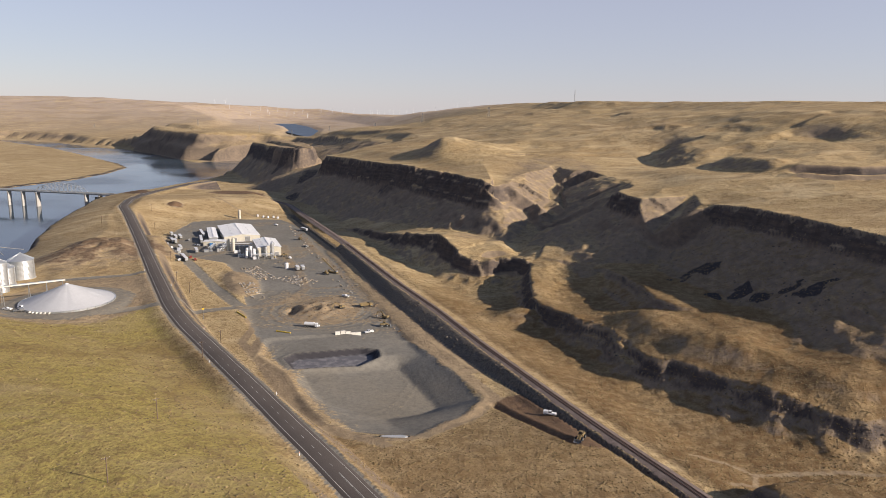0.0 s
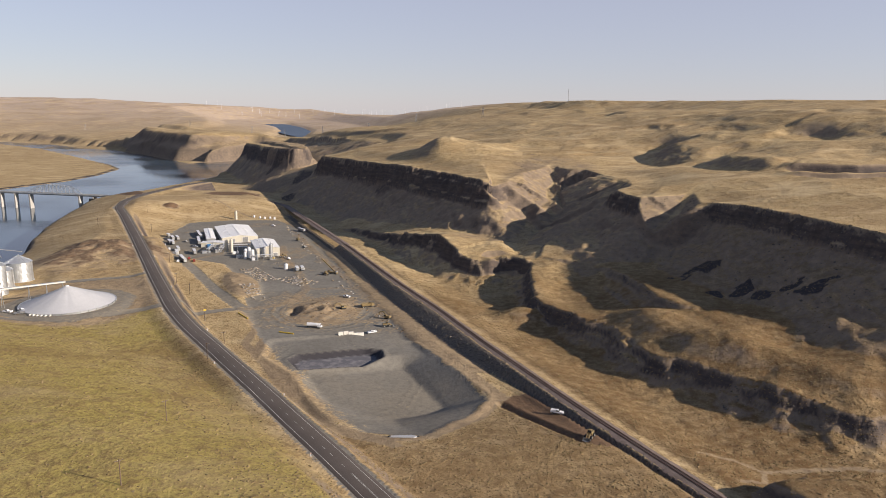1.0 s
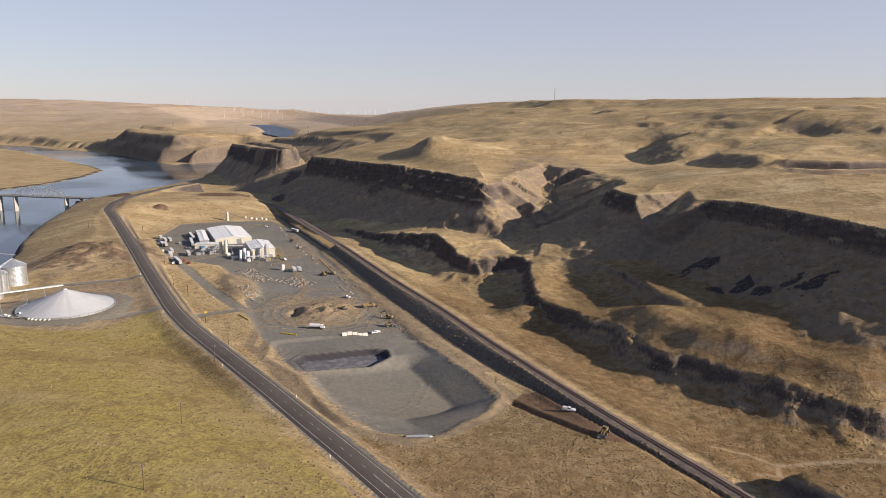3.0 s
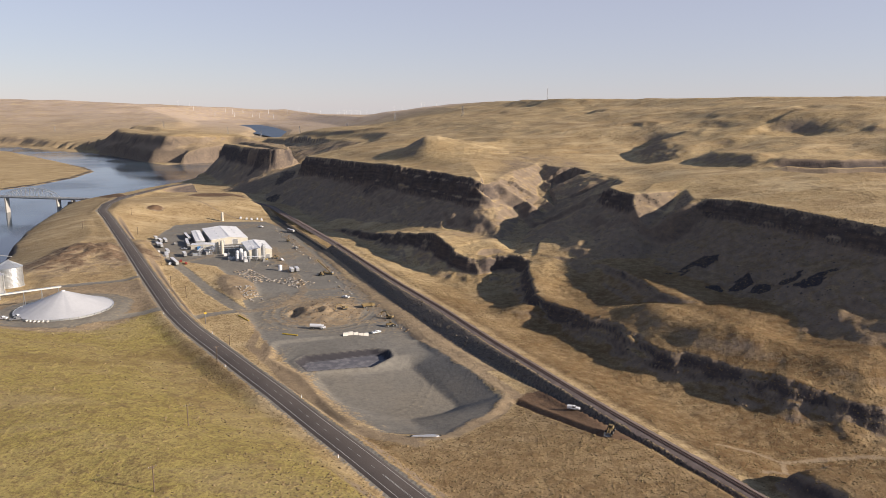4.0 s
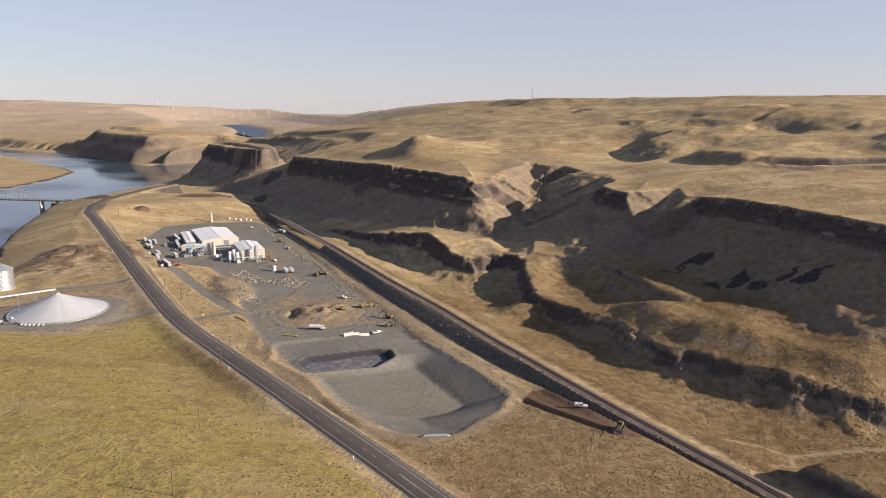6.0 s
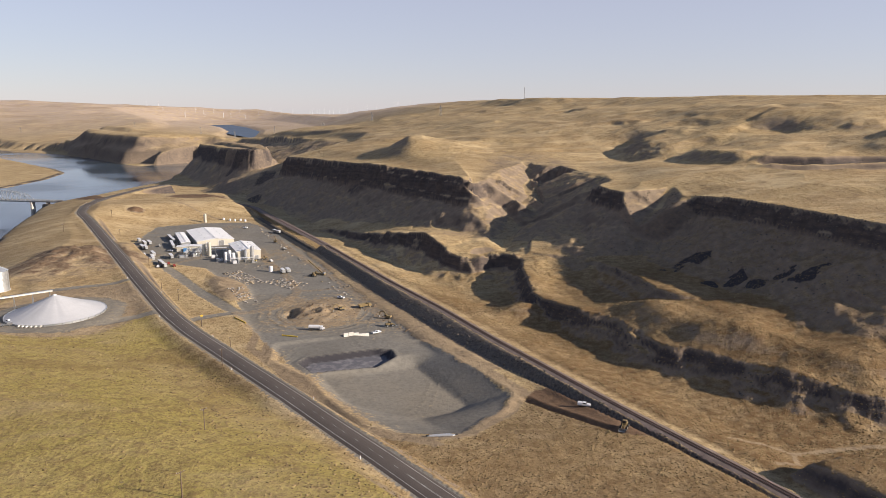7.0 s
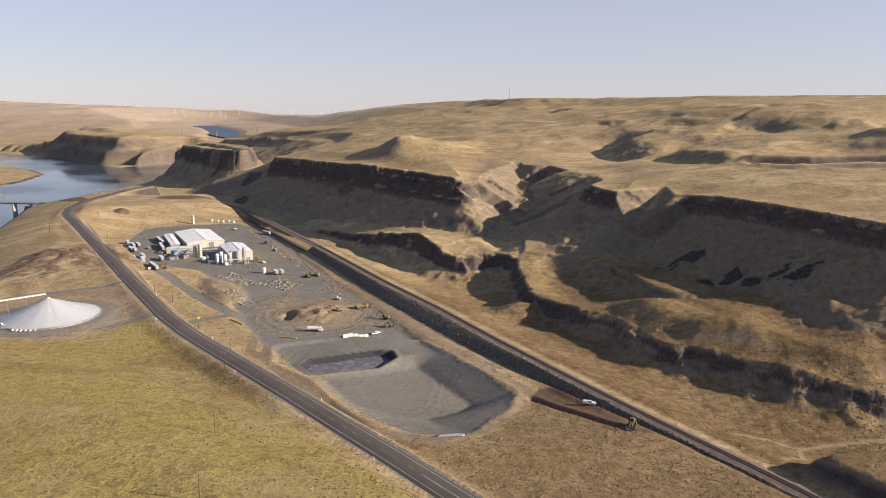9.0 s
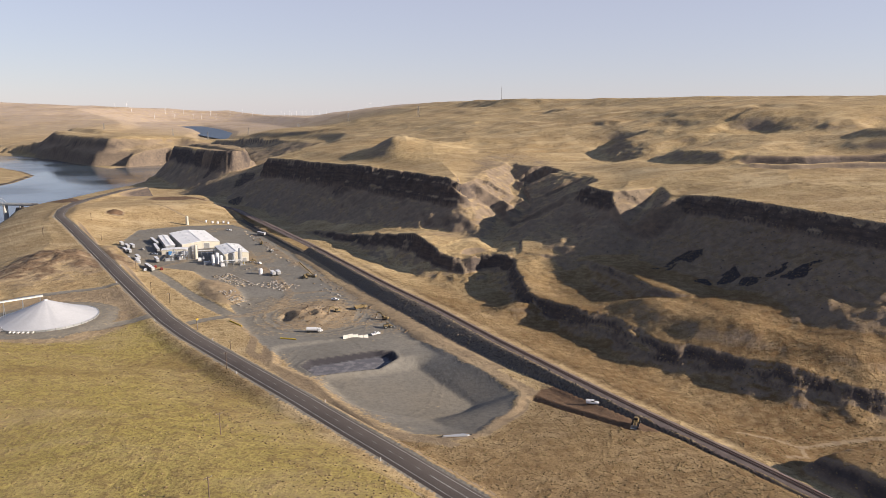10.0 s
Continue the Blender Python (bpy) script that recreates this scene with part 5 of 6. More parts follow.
def pickup(paint, label, bed_box=False):
    t = thing("pickup_truck", label, "truck", 0, 0, 0, 0, "work trucks on the site")
    part("body", Shape().box((0, 0, 0.78), (1.9, 5.5, 0.55), 0, 0.1).box((0, 1.95, 1.12), (1.8, 1.5, 0.25), 0, 0.08), paint, t)
    v = [(-0.85, -0.65, 1.2), (0.85, -0.65, 1.2), (0.85, 1.35, 1.2), (-0.85, 1.35, 1.2), (-0.7, -0.45, 1.88), (0.7, -0.45, 1.88), (0.7, 0.65, 1.88), (-0.7, 0.65, 1.88)]
    part("cab", Shape().poly(v, [(0, 1, 2, 3), (4, 5, 6, 7), (0, 1, 5, 4), (1, 2, 6, 5), (2, 3, 7, 6), (3, 0, 4, 7)]), paint, t)
    part("windscreen", Shape().poly([(-0.72, 1.26, 1.28), (0.72, 1.26, 1.28), (0.62, 0.72, 1.83), (-0.62, 0.72, 1.83)], [(0, 1, 2, 3)]), GLASS, t, "dark windscreen")
    for s_ in (-1, 1):
        part("side_window", Shape().poly([(s_ * 0.845, -0.5, 1.28), (s_ * 0.845, 1.0, 1.28), (s_ * 0.73, 0.6, 1.8), (s_ * 0.73, -0.4, 1.8)], [(0, 1, 2, 3)]), GLASS, t)
        part("bed_side", Shape().box((s_ * 0.9, -1.7, 1.2), (0.12, 2.1, 0.45)), paint, t)
        for yy in (1.75, -1.65):
            wheel(t, s_ * 0.82, yy, 0.4)
        part("headlight", Shape().box((s_ * 0.7, 2.76, 0.95), (0.35, 0.06, 0.18)), WHITE, t)
    part("tailgate", Shape().box((0, -2.7, 1.15), (1.8, 0.1, 0.4)), paint, t)
    part("bumper", Shape().box((0, 2.82, 0.6), (1.8, 0.16, 0.22)), STEEL, t)
    if bed_box:
        part("tool_box", Shape().box((0, -1.7, 1.45), (1.7, 1.9, 0.7), 0, 0.06), WHITE, t, "white service body")
    return t


def articulated(label, tank=True, paint=WHITE):
    t = thing("tank_truck", label, "truck", 0, 0, 0, 0, "work trucks on the site")
    part("chassis", Shape().box((0, 0, 0.85), (1.1, 8.5, 0.35)), DARK, t)
    part("cab", Shape().box((0, 3.3, 1.75), (2.3, 1.9, 2.0), 0, 0.15), paint, t)
    part("windscreen", Shape().box((0, 4.26, 2.15), (1.9, 0.04, 0.8)), GLASS, t)
    part("hood", Shape().box((0, 4.6, 1.3), (1.7, 0.9, 0.9), 0, 0.12), paint, t)
    if tank:
        part("tank", Shape().rod((0, -4.2, 2.15), (0, 2.1, 2.15), 1.15, seg=16), paint, t, "white water tank")
    else:
        v = [(-1.0, -3.9, 1.2), (1.0, -3.9, 1.2), (1.0, 1.9, 1.2), (-1.0, 1.9, 1.2), (-1.35, -4.6, 2.7), (1.35, -4.6, 2.7), (1.35, 2.1, 2.9), (-1.35, 2.1, 2.9)]
        part("dump_body", Shape().poly(v, [(0, 1, 2, 3), (0, 1, 5, 4), (1, 2, 6, 5), (2, 3, 7, 6), (3, 0, 4, 7)]), paint, t, "open tipping body")
    for s_ in (-1, 1):
        for yy in (3.6, -1.9, -3.3):
            wheel(t, s_ * 1.0, yy, 0.52, 0.4)
    return t


def excavator(label="dust-covered yellow tracked excavator with its boom lowered", reach=1.0):
    t = thing("excavator", label, "excavator", 0, 0, 0, 0, "earthmoving machines")
    for s_ in (-1, 1):
        sh = Shape().box((s_ * 1.15, 0, 0.5), (0.6, 3.6, 0.7), 0, 0.2)
        part("crawler_track", sh, DARK, t)
    part("undercarriage", Shape().box((0, 0, 0.65), (1.8, 1.8, 0.5)), DARK, t)
    part("house", Shape().box((0.1, -0.9, 1.6), (2.6, 2.9, 1.2), 0, 0.12), DUSTY, t)
    cab = part("cab", Shape().box((-0.85, 0.9, 2.0), (1.0, 1.7, 1.8), 0, 0.1), DUSTY, t)
    part("window", Shape().box((-0.85, 1.77, 2.2), (0.8, 0.04, 1.1)).box((-1.37, 0.9, 2.25), (0.04, 1.3, 0.9)), GLASS, cab)
    part("boom", Shape().beam((0.3, 0.6, 1.6), (0.3, 3.2 * reach, 4.4), 0.45, 0.6).beam((0.3, 3.2 * reach, 4.4), (0.3, 5.6 * reach, 4.0), 0.4, 0.5), DUSTY, t)
    part("stick", Shape().beam((0.3, 5.6 * reach, 4.0), (0.3, 6.6 * reach, 1.2), 0.35, 0.4), DUSTY, t)
    part("bucket", Shape().poly([(-0.3, 6.2 * reach, 1.3), (0.9, 6.2 * reach, 1.3), (0.9, 7.0 * reach, 0.9), (-0.3, 7.0 * reach, 0.9), (-0.3, 6.3 * reach, 0.2), (0.9, 6.3 * reach, 0.2)], [(0, 1, 5, 4), (4, 5, 2, 3), (0, 4, 3), (1, 2, 5)]), STEEL, t)
    part("hydraulic_ram", Shape().rod((0.3, 1.4, 1.7), (0.3, 2.6 * reach, 3.7), 0.1, seg=8), GALV, t)
    return t


def loader():
    t = thing("wheel_loader", "dust-covered yellow wheel loader with lowered bucket", "loader", 0, 0, 0, 0, "earthmoving machines")
    part("rear_body", Shape().box((0, -1.4, 1.6), (1.9, 2.6, 1.2), 0, 0.15), DUSTY, t)
    part("front_frame", Shape().box((0, 1.3, 1.2), (1.2, 1.6, 0.8), 0, 0.1), DUSTY, t)
    cab = part("cab", Shape().box((0, -0.1, 2.6), (1.5, 1.4, 1.4), 0, 0.1), DUSTY, t)
    part("window", Shape().box((0, 0.62, 2.7), (1.3, 0.04, 0.9)).box((0.76, -0.1, 2.7), (0.04, 1.1, 0.9)).box((-0.76, -0.1, 2.7), (0.04, 1.1, 0.9)), GLASS, cab)
    for s_ in (-1, 1):
        for yy in (1.5, -1.7):
            wheel(t, s_ * 1.15, yy, 0.8, 0.6)
        part("lift_arm", Shape().beam((s_ * 0.5, 0.9, 2.0), (s_ * 0.5, 3.4, 0.7), 0.25, 0.4), DUSTY, t)
    part("bucket", Shape().poly([(-1.4, 3.3, 1.2), (1.4, 3.3, 1.2), (1.4, 3.3, 0.2), (-1.4, 3.3, 0.2), (1.4, 4.5, 0.15), (-1.4, 4.5, 0.15)], [(0, 1, 2, 3), (3, 2, 4, 5), (0, 3, 5), (1, 4, 2)]), STEEL, t)
    return t


def set_first(ob, x, y, turn):
    ob.matrix_world = pose(x, y, ground_at(x, y) + 0.03, 0, 0, turn)
    return ob


service = set_first(pickup(WHITE, "white service pickup parked on the dirt strip", True), 46.5, 278, 250)
white = set_first(pickup(WHITE, "white crew-cab pickup truck parked on gravel"), -68, 478, 60)
red = set_first(pickup(RED, "dark red pickup truck parked on gravel"), -206, 571, 20)
grey = set_first(pickup(STEEL, "grey pickup truck parked on gravel"), -249, 676, 30)
for x_, y_, a_ in ((-43, 399, 118), (-249, 632, 25), (-262, 655, 20), (-232, 651, 70), (-252, 391, 80), (-134, 602, 30), (-216, 563, 10), (-187, 774, 60), (-246, 395, 70)):
    place(white, x_, y_, a_, sink=-0.03)
for x_, y_, a_ in ((-257, 385, 60), (-244, 389, 110), (-236, 607, 20), (-130, 655, 40)):
    place(grey, x_, y_, a_, sink=-0.03)
place(red, -212, 577, 15, sink=-0.03)
set_first(articulated("white water truck on the haul road"), -79, 408, 262)
dump = set_first(articulated("dust-covered tan dump truck with open tipping body", False, DUSTY), -51, 454, 300)
digger = set_first(excavator(), -66, 444, 130)
place(digger, -36, 428, 60, sink=-0.03)
small = set_first(loader(), -35, 412, 285)
place(small, -93, 545, 40, sink=-0.03)
place(digger, -143, 690, 200, sink=-0.03)
# loader copy added in place of a small brown pile
place(small, 54, 249, 150, sink=-0.03)
place(small, -141, 610, 100, sink=-0.03)


def crane():
    t = thing("crane", "dusty yellow mobile crane with raised lattice boom", "crane", -88, 550, None, 60)
    part("carrier", Shape().box((0, 0, 1.1), (2.6, 9, 0.9), 0, 0.1), DUSTY, t)
    part("cab", Shape().box((-0.6, 3.6, 2.1), (1.3, 1.6, 1.3), 0, 0.1), DUSTY, t)
    part("boom", Shape().beam((0, -2, 2), (0, 11, 11), 0.6, 0.7), DUSTY, t)
    part("counterweight", Shape().box((0, -3.6, 2.1), (2.4, 1.2, 1.0)), STEEL, t)
    for s_ in (-1, 1):
        for yy in (3.4, 1.9, -1.9, -3.4):
            wheel(t, s_ * 1.1, yy, 0.6, 0.45)


crane()


def trailer(paint, label, s=(2.6, 11.0, 2.8), wheels=True):
    t = thing("box_trailer", label, "trailer", 0, 0, 0, 0, "trailers and containers in the yard")
    w, l_, h = s
    part("box", Shape().box((0, 0, 0.9 + h / 2), (w, l_, h), 0, 0.06), paint, t)
    part("roof", Shape().box((0, 0, 0.95 + h), (w + 0.08, l_ + 0.08, 0.1)), WHITE, t)
    part("door", Shape().box((0, -l_ / 2 - 0.03, 0.9 + h / 2), (w * 0.9, 0.06, h * 0.9)), GALV, t)
    part("underframe", Shape().box((0, 0, 0.7), (w * 0.8, l_, 0.35)), DARK, t)
    for s_ in (-1, 1):
        if wheels:
            for yy in (-l_ / 2 + 1.2, -l_ / 2 + 2.4):
                wheel(t, s_ * w * 0.42, yy, 0.48, 0.3)
        part("support_leg", Shape().box((s_ * w * 0.35, l_ / 2 - 1.5, 0.3), (0.15, 0.15, 0.9)), STEEL, t)
        for k in range(3):
            part("window", Shape().box((s_ * (w / 2 + 0.02), -l_ / 4 + k * l_ / 4, 1.2 + h / 2), (0.05, 1.0, 0.8)), GLASS, t)
    return t


office = set_first(trailer(WHITE, "white site-office trailer in the yard", (2.5, 7.5, 2.4)), -118.5, 559, 20)
for x_, y_, a_ in ((-114.5, 560.5, 20), (-276, 702, 30), (-239, 622, 28), (-236, 614, 26)):
    place(office, x_, y_, a_, sink=-0.03)
bluebox = set_first(trailer(BLUE, "blue steel shipping container by the annex", (2.5, 6.1, 2.5), False), -218, 655, 15)
steelbox = set_first(trailer(LOADS, "grey steel shipping container in the yard", (2.5, 12.0, 2.5), False), -234, 668, 22)
for x_, y_, a_ in ((-237, 676, 22), (-240, 684, 20), (-149, 742, 40), (-251, 717, 24), (-247, 708, 24), (-243, 700, 24), (-262, 667, 28), (-258, 664, 28), (-266, 686, 28), (-262, 688, 28), (-242, 634, 27), (-216, 571, 30), (-213, 566, 34), (-223, 622, 24)):
    place(steelbox, x_, y_, a_, sink=-0.03)
storage_tank("fuel_tank", "small white upright tank by the office trailers", -128.5, 564, 1.5, 4.2, WHITE, 0.3)


# ---- laydown yard ----
def pallet(mat, label, s):
    t = thing("stacked_load", label, "building materials", 0, 0, 0, 0, "stacked loads in the laydown yard")
    w, d, h = s
    part("bearer", Shape().box((-w * 0.35, 0, 0.08), (0.15, d, 0.25)).box((w * 0.35, 0, 0.08), (0.15, d, 0.25)), LUMBER, t)
    n = 3
    for k in range(n):
        part("stack_tier", Shape().box((0, (k - 1) * d / n, 0.2 + h / 2), (w, d / n * 0.9, h * (1 - 0.12 * k)), 0.03 * (k - 1), 0.04), mat, t)
    return t


loads = [set_first(pallet(m_, l_, s_), x_, y_, 20) for m_, l_, s_, x_, y_ in (
    (LOADS, "grey-wrapped panel bundles on timber bearers", (0.9, 1.5, 0.5), -157, 562),
    (LOADS, "weathered steel sections stacked on bearers", (0.8, 2.2, 0.4), -118, 534),
    (CONCRETE, "pale concrete forms stacked on bearers", (0.9, 1.4, 0.5), -141, 499),
    (LUMBER, "stacked sawn timber on bearers", (0.8, 2.0, 0.4), -104, 602))]
rng = random.Random(11)
for (ax, ay), (bx, by), rows_, cols_, gap in (((-158, 564), (-132, 524), 6, 16, 2.6), ((-121, 536), (-98, 514), 7, 12, 2.8), ((-143, 502), (-127, 470), 5, 13, 2.4), ((-138, 585), (-122, 578), 2, 4, 4.5)):
    dx, dy = bx - ax, by - ay
    ln = math.hypot(dx, dy)
    for r_ in range(rows_):
        for c_ in range(cols_):
            if rng.random() < 0.3:
                continue
            f = (c_ + rng.uniform(-0.7, 0.7)) / cols_
            x_, y_ = ax + dx * f + dy / ln * gap * (r_ - rows_ / 2) * -1, ay + dy * f - dx / ln * gap * (r_ - rows_ / 2) * -1
            place(loads[rng.choice((0, 1, 1, 1, 2, 3, 3))], x_, y_, math.degrees(math.atan2(dy, dx)) + rng.choice((0, 90)) + rng.uniform(-35, 35))
# loads along the eastern yard edge
for k in range(46):
    f = k / 46
    x_, y_ = -172 + f * 122 + rng.uniform(-3, 3), 770 - f * 325 + rng.uniform(-5, 5)
    if rng.random() < 0.75:
        place(loads[rng.choice((1, 2, 3, 3))], x_, y_, rng.uniform(0, 180))
for k in range(5):
    place(loads[0], -78 + 3.6 * k, 506 + 1.2 * k, 20)


def barrier(label="pale precast concrete barrier block"):
    t = thing("concrete_block", label, "barrier", 0, 0, 0, 0, "concrete blocks beside the pond")
    prof = [(-0.7, 0), (0.7, 0), (0.55, 0.35), (0.42, 1.9), (-0.42, 1.9), (-0.55, 0.35)]
    v = [(x, -1.4, z) for x, z in prof] + [(x, 1.4, z) for x, z in prof]
    part("block", Shape().poly(v, [tuple(range(6)), tuple(range(6, 12)), *[(k, (k + 1) % 6, (k + 1) % 6 + 6, k + 6) for k in range(6)]]), PALE, t)
    part("lifting_loop", Shape().rod((0, -0.25, 1.85), (0, 0.25, 2.1), 0.04, seg=6), STEEL, t)
    return t


block = set_first(barrier(), -60.4, 390.6, -73)
for k in range(1, 5):
    place(block, -60.4 + 2.9 * k, 390.6 + 0.89 * k, -73)


def long_pipe(x0, y0, x1, y1, mat, label, r=0.35):
    z0, z1 = ground_at(x0, y0), ground_at(x1, y1)
    t = thing("pipe", label, "pipe", x0, y0, z0)
    part("tube", Shape().rod((0, 0, r), (x1 - x0, y1 - y0, z1 - z0 + r), r, seg=10), mat, t)
    for f in (0.02, 0.34, 0.66, 0.98):
        part("joint", Shape().rod(((x1 - x0) * (f - 0.01), (y1 - y0) * (f - 0.01), (z1 - z0) * (f - 0.01) + r), ((x1 - x0) * (f + 0.01), (y1 - y0) * (f + 0.01), (z1 - z0) * (f + 0.01) + r), r * 1.2, seg=10), mat, t)


long_pipe(-97, 394, -88, 390.5, YELLOW, "bright yellow pipe lying by the haul road", 0.4)
long_pipe(-131, 432, -122.5, 421.5, YELLOW, "yellow pipe lying beside the access road", 0.4)


def sheet():
    """A slab of white fabric lying on the basin's lip."""
    t = thing("white_sheet", "white geotextile sheet on the lip of the basin", "fabric", -18.5, 248.6)
    out = [(-4.4, 0.3), (5.2, -1.0), (6.6, 0.4), (4.0, 2.4), (-1, 2.0), (-4.6, 1.2)]
    v = [(x, y, ground_at(-18.5 + x, 248.6 + y) - ground_at(-18.5, 248.6) + h) for h in (0.08, 0.5) for x, y in out]
    part("cloth", Shape().poly(v, [tuple(range(6)), tuple(range(6, 12)), *[(k, (k + 1) % 6, (k + 1) % 6 + 6, k + 6) for k in range(6)]]), TARP, t)
    for x, y in (out[0], out[2]):
        part("sandbag", Shape().box((x, y, v[6][2] + 0.1), (1.2, 0.6, 0.35), 0.4, 0.12), DARK, t)


sheet()


# ---- poles, posts ----
def utility_pole():
    t = thing("utility_pole", "weathered wooden utility pole with one crossarm", "utility pole", 0, 0, 0, 0, "utility poles along the highway")
    part("pole", Shape().rod((0, 0, -1), (0, 0, 8.0), 0.19, 0.13, 10), WOOD, t)
    arm = part("crossarm", Shape().box((0, 0.14, 7.5), (2.4, 0.12, 0.14)), WOOD, t)
    for x in (-1.05, -0.4, 1.05):
        part("insulator", Shape().lathe([(0.05, 7.56), (0.08, 7.66), (0.03, 7.78)], 8, (x, 0.14)), PALE, arm)
    part("brace", Shape().beam((-0.6, 0.14, 7.45), (0, 0.14, 6.9), 0.05).beam((0.6, 0.14, 7.45), (0, 0.14, 6.9), 0.05), STEEL, t)
    return t


p0 = set_first(utility_pole(), -95, 183, 40)
POLES = [(-101, 233), (-113, 315), (-119, 361), (-147, 415), (-177, 476), (-196, 503), (-222, 560), (-262, 640), (-300, 720), (-336, 800), (-345, 700)]
for x_, y_ in POLES:
    place(p0, x_, y_, 40)


def sign_board():
    t = thing("yard_sign", "small yellow board on a pole by the plant entrance", "sign", -146.5, 414, None, 30)
    part("post", Shape().rod((0, 0, -0.5), (0, 0, 7), 0.1, seg=8), STEEL, t)
    part("board", Shape().box((0, -0.15, 7), (1.5, 0.12, 1.1)), YELLOW, t)


sign_board()


def delineator():
    t = thing("delineator_post", "slim white roadside marker post", "marker post", 0, 0, 0, 0, "marker posts along the highway")
    part("post", Shape().box((0, 0, 0.6), (0.25, 0.1, 1.5)), WHITE, t)
    part("reflector", Shape().box((0, -0.06, 1.2), (0.18, 0.03, 0.2)), ORANGE, t)
    return t


marker = None
for i in range(8, len(road_line) - 40, 18):
    for s_ in (-1, 1):
        if (i // 18 + (s_ > 0)) % 2:
            continue
        x_, y_ = road_line[i][0] + s_ * 6.1 * side[i][0], road_line[i][1] + s_ * 6.1 * side[i][1]
        if marker is None:
            marker = set_first(delineator(), x_, y_, 35)
        else:
            place(marker, x_, y_, 35)


# ---- bridge ----
def bridge():
    a, b_ = Vector((-840, 1100, -7.6)), Vector((-486, 1027, -7.6))
    d = b_ - a
    t = thing("bridge", "long grey steel truss bridge on concrete piers over the river", "bridge", a.x, a.y, a.z, math.degrees(math.atan2(d.y, d.x)))
    ln = d.length
    at = lambda x: (x - a.x) / (b_.x - a.x) * ln  # noqa: E731
    part("deck", Shape().box((ln / 2, 0, 0), (ln, 8.6, 0.5)), CONCRETE, t)
    part("girder", Shape().box((ln / 2, -3.4, -1.0), (ln, 0.4, 1.6)), STEEL, t)
    part("girder", Shape().box((ln / 2, 3.4, -1.0), (ln, 0.4, 1.6)), STEEL, t)
    for s_ in (-1, 1):
        part("parapet", Shape().box((ln / 2, s_ * 4.2, 0.75), (ln, 0.2, 0.9)), GALV, t)
    for x in (-815, -790, -765, -740, -715, -688, -661, -637):
        p = part("pier", Shape().box((at(x), 0, -14.8), (2.0, 7.0, 27), 0, 0.2), CONCRETE, t)
        part("pier_cap", Shape().box((at(x), 0, -2.0), (2.6, 8.4, 1.2)), CONCRETE, p)
    for x in (-612, -530):
        p = part("pier", Shape().box((at(x), 0, -14.8), (2.6, 7.6, 27), 0, 0.3), CONCRETE, t)
        part("pier_cap", Shape().box((at(x), 0, -2.0), (3.4, 9.0, 1.4)), CONCRETE, p)
    part("pier", Shape().box((at(-507), 0, -14), (2.0, 7.0, 25), 0, 0.2), CONCRETE, t)
    x0, x1, n = at(-612), at(-530), 12
    hgt = lambda k: 13.5 * (1 - ((k - n / 2) / (n / 2)) ** 2 * 0.72) if 0 < k < n else 0.4  # noqa: E731
    for s_ in (-1, 1):
        for k in range(n):
            xa, xb = x0 + (x1 - x0) * k / n, x0 + (x1 - x0) * (k + 1) / n
            part("top_chord", Shape().beam((xa, s_ * 4.6, hgt(k)), (xb, s_ * 4.6, hgt(k + 1)), 0.55), GALV, t)
            if 0 < k:
                part("vertical", Shape().beam((xa, s_ * 4.6, 0), (xa, s_ * 4.6, hgt(k)), 0.35), GALV, t)
                if k < n - 1:
                    part("diagonal", Shape().beam((xa, s_ * 4.6, hgt(k) if k < n / 2 else 0), (xb, s_ * 4.6, 0 if k < n / 2 else hgt(k + 1)), 0.32), GALV, t)
        part("bottom_chord", Shape().beam((x0, s_ * 4.6, 0.1), (x1, s_ * 4.6, 0.1), 0.5), GALV, t)
    for k in range(1, n):
        xa = x0 + (x1 - x0) * k / n
        part("sway_strut", Shape().beam((xa, -4.6, hgt(k)), (xa, 4.6, hgt(k)), 0.3), GALV, t)


bridge()
ap = smooth_line([(-498, 1033, -7.3), (-478, 1021, -7.2), (-430, 975, 1.2), (-400, 935, 7.8), (-394, 915, 8.05)], 3)
tagged(ribbon("bridge_road", ap, [(-4.3, -0.4), (-3.8, 0.05), (3.8, 0.05), (4.3, -0.4)], ASPHALT), "asphalt approach road to the bridge", "road", kind="structure")


# ---- far masts and turbines ----
def mast(x, y):
    z = ground_at(x, y)
    t = thing("radio_mast", "thin lattice radio mast on the hilltop", "mast", x, y, z)
    for k in range(3):
        a = k * 2.094
        part("leg", Shape().rod((0.9 * math.cos(a), 0.9 * math.sin(a), -1), (0.5 * math.cos(a), 0.5 * math.sin(a), 27), 0.22, seg=6), STEEL, t)
    for k in range(9):
        part("brace", Shape().lathe([(0.9, 1 + 3 * k), (1.0, 1 + 3 * k), (1.0, 1.3 + 3 * k), (0.9, 1.3 + 3 * k)], 3), STEEL, t)
    part("antenna", Shape().rod((0, 0, 26), (0, 0, 31), 0.12, seg=6), STEEL, t)


mast(301, 1674)


def turbine():
    t = thing("wind_turbine", "white three-bladed wind turbine on a far ridge", "wind turbine", 0, 0, 0, 0, "wind turbines on the far ridge")
    part("tower", Shape().rod((0, 0, -4), (0, 0, 26), 0.8, 0.5, 8), WHITE, t)
    part("nacelle", Shape().box((0, 0, 26.5), (1.1, 3.0, 1.2)), WHITE, t)
    for k in range(3):
        a = 0.5 + k * 2.094
        part("blade", Shape().beam((0, -1.8, 26.5), (13 * math.sin(a), -1.8, 26.5 + 13 * math.cos(a)), 0.6, 0.3), WHITE, t)
    return t


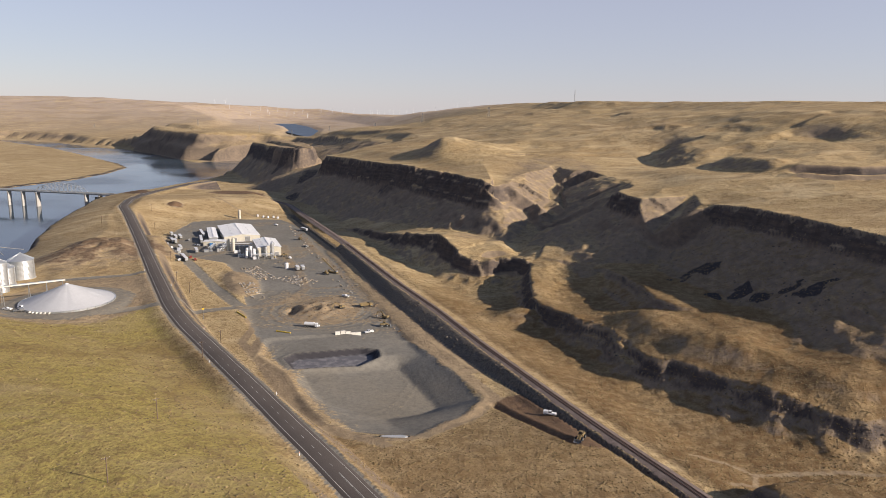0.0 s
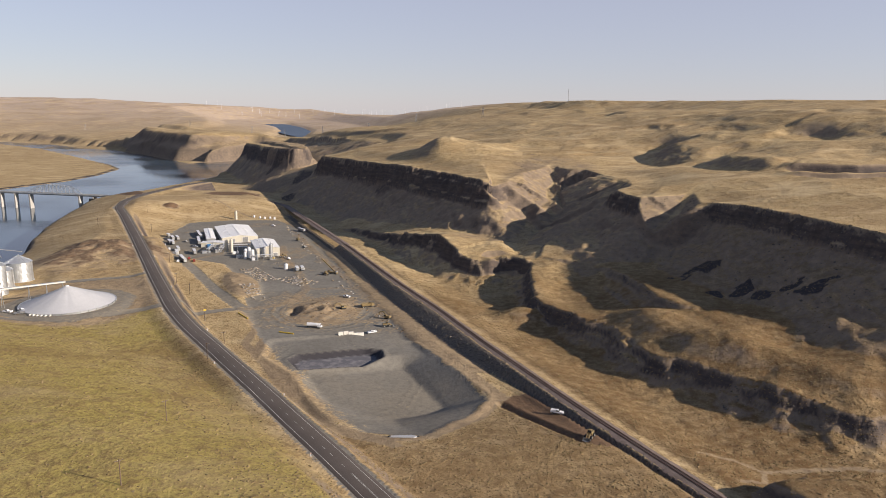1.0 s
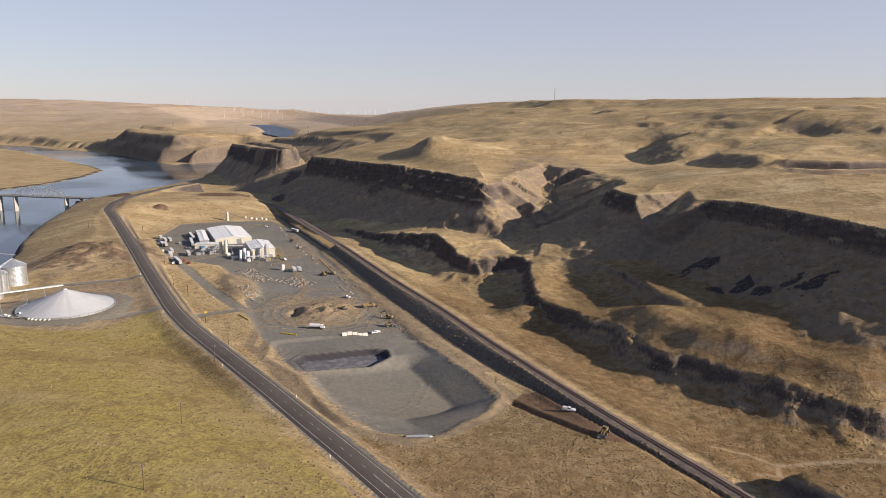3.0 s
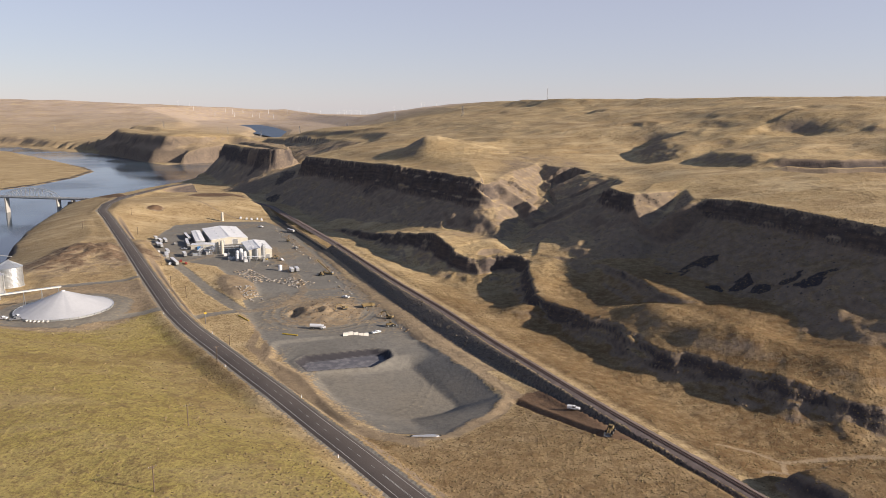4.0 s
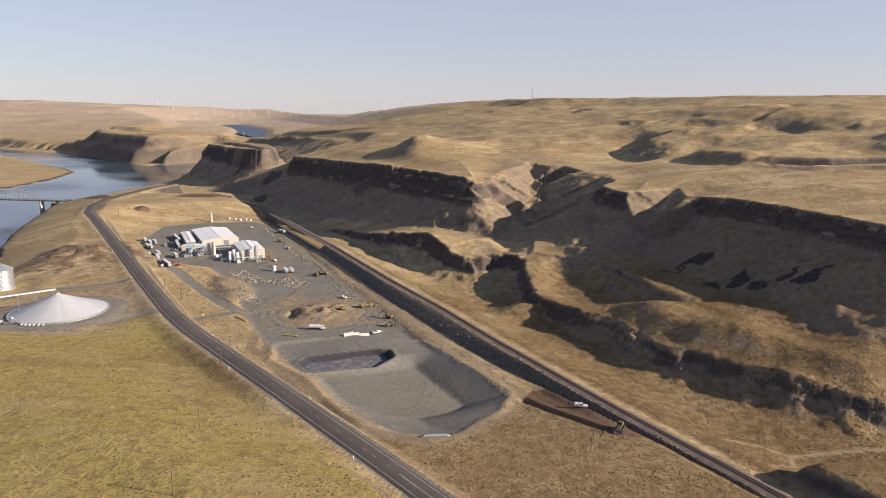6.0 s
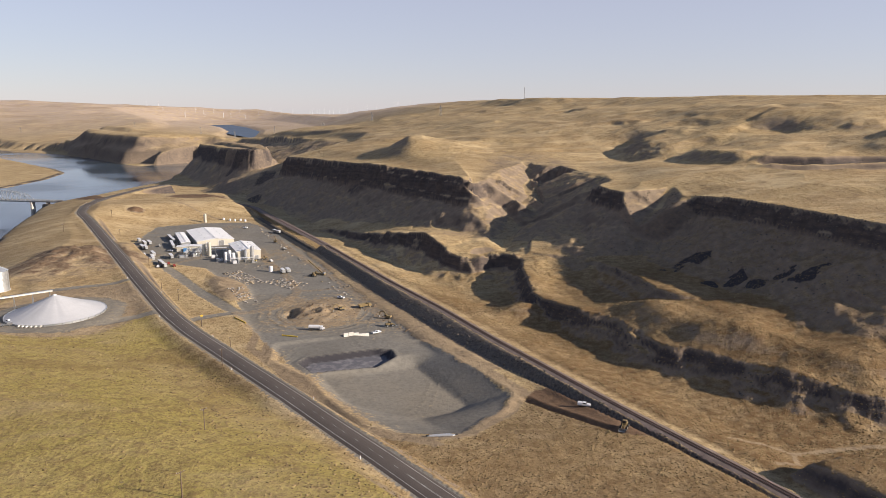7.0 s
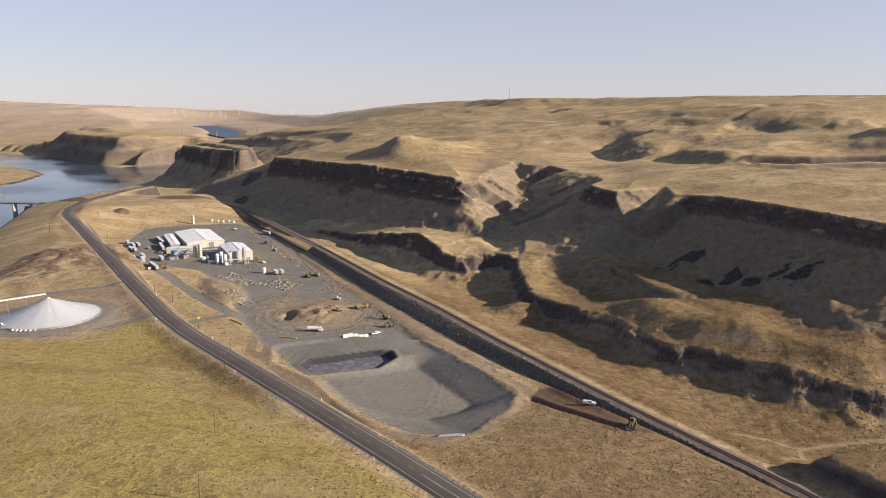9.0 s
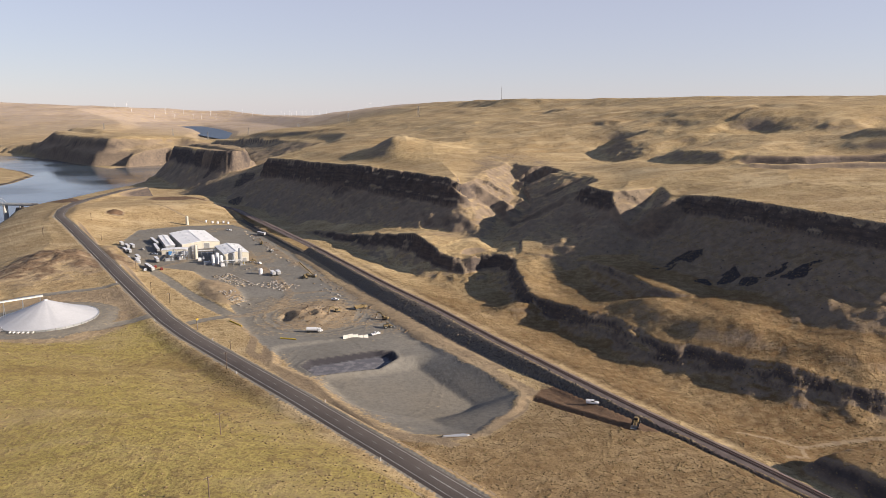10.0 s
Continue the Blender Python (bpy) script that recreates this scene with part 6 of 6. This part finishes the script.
wt = set_first(turbine(), -1230, 4520, 10)
for k, x_ in enumerate((-1460, -1405, -1350, -1180, -1130, -1105, -1075, -1000, -955, -915, -865, -790, -720, -645, -585, -475, -455, -435, -415, -385, -355, -325, -290, -245, -200, -117, -61, 56, 78, 150)):
    y_ = 4640 + 60 * math.sin(k * 2.3)
    place(wt, x_ * 1.02, y_, 10 + 8 * math.sin(k))


def pylon():
    t = thing("transmission_tower", "thin steel lattice transmission tower", "transmission tower", 0, 0, 0, 0, "transmission towers on the plateau")
    for a in (-1, 1):
        for b_ in (-1, 1):
            part("leg", Shape().beam((a * 2.4, b_ * 2.4, -1), (a * 0.5, b_ * 0.5, 24), 0.3), STEEL, t)
    for k in range(4):
        zz, r = 3 + k * 5.5, 2.4 - 1.9 * (3 + k * 5.5) / 24
        part("brace", Shape().beam((-r, -r, zz), (r, -r, zz + 4), 0.16), STEEL, t)
        part("brace", Shape().beam((r, r, zz), (-r, r, zz + 4), 0.16), STEEL, t)
    for zz in (18, 22):
        part("crossarm", Shape().beam((-4.5, 0, zz), (4.5, 0, zz), 0.3), STEEL, t)
    return t


py = set_first(pylon(), -60, 1900, 20)
for x_, y_ in ((-380, 2350), (-520, 2420), (-640, 2460), (100, 1640), (-900, 2600), (-1500, 3050), (-200, 2050)):
    place(py, x_, y_, 20)


# ---- spoil and rubble ----
EARTH = island_material("earth_clods", [(0.10, 0.07, 0.048), (0.22, 0.155, 0.098), (0.15, 0.105, 0.07), (0.30, 0.22, 0.14)])
lumps("spoil_rubble", "brown earth clods and rock on the spoil heap", "rubble", scatter(5000, (-112, -50, 410, 480), lambda x, y: np.exp(-(((x + 78) / 17) ** 2 + ((y - 446) / 17) ** 2)) * 0.4, (0.15, 0.55), 31), EARTH, 0.8, 0.35)
lumps("yard_rubble", "rows of dark earth and brush piles along the yard edge", "rubble", scatter(26000, (-180, -15, 390, 790), lambda x, y: np.exp(-(((x + 0.385 * (y - 440) + 40) / 3.0) ** 2)) * np.clip(0.1 + rough(x, y, 14, 2, 33), 0, 1), (0.25, 0.8), 32), EARTH, 0.8, 0.35)
lumps("bank_boulders", "basalt boulders below the bluffs", "boulders", scatter(20000, (20, 260, 240, 560), lambda x, y: 0.5 * (layer_at("steep", x, y) > 0.5), (0.2, 0.7), 33), STONE, 0.8, 0.3)
lumps("cliff_boulders", "fallen basalt blocks on the scree", "boulders", scatter(14000, (-160, 300, 330, 900), lambda x, y: 0.35 * layer_at("talus", x, y), (0.15, 0.5), 34), STONE, 0.8, 0.3)
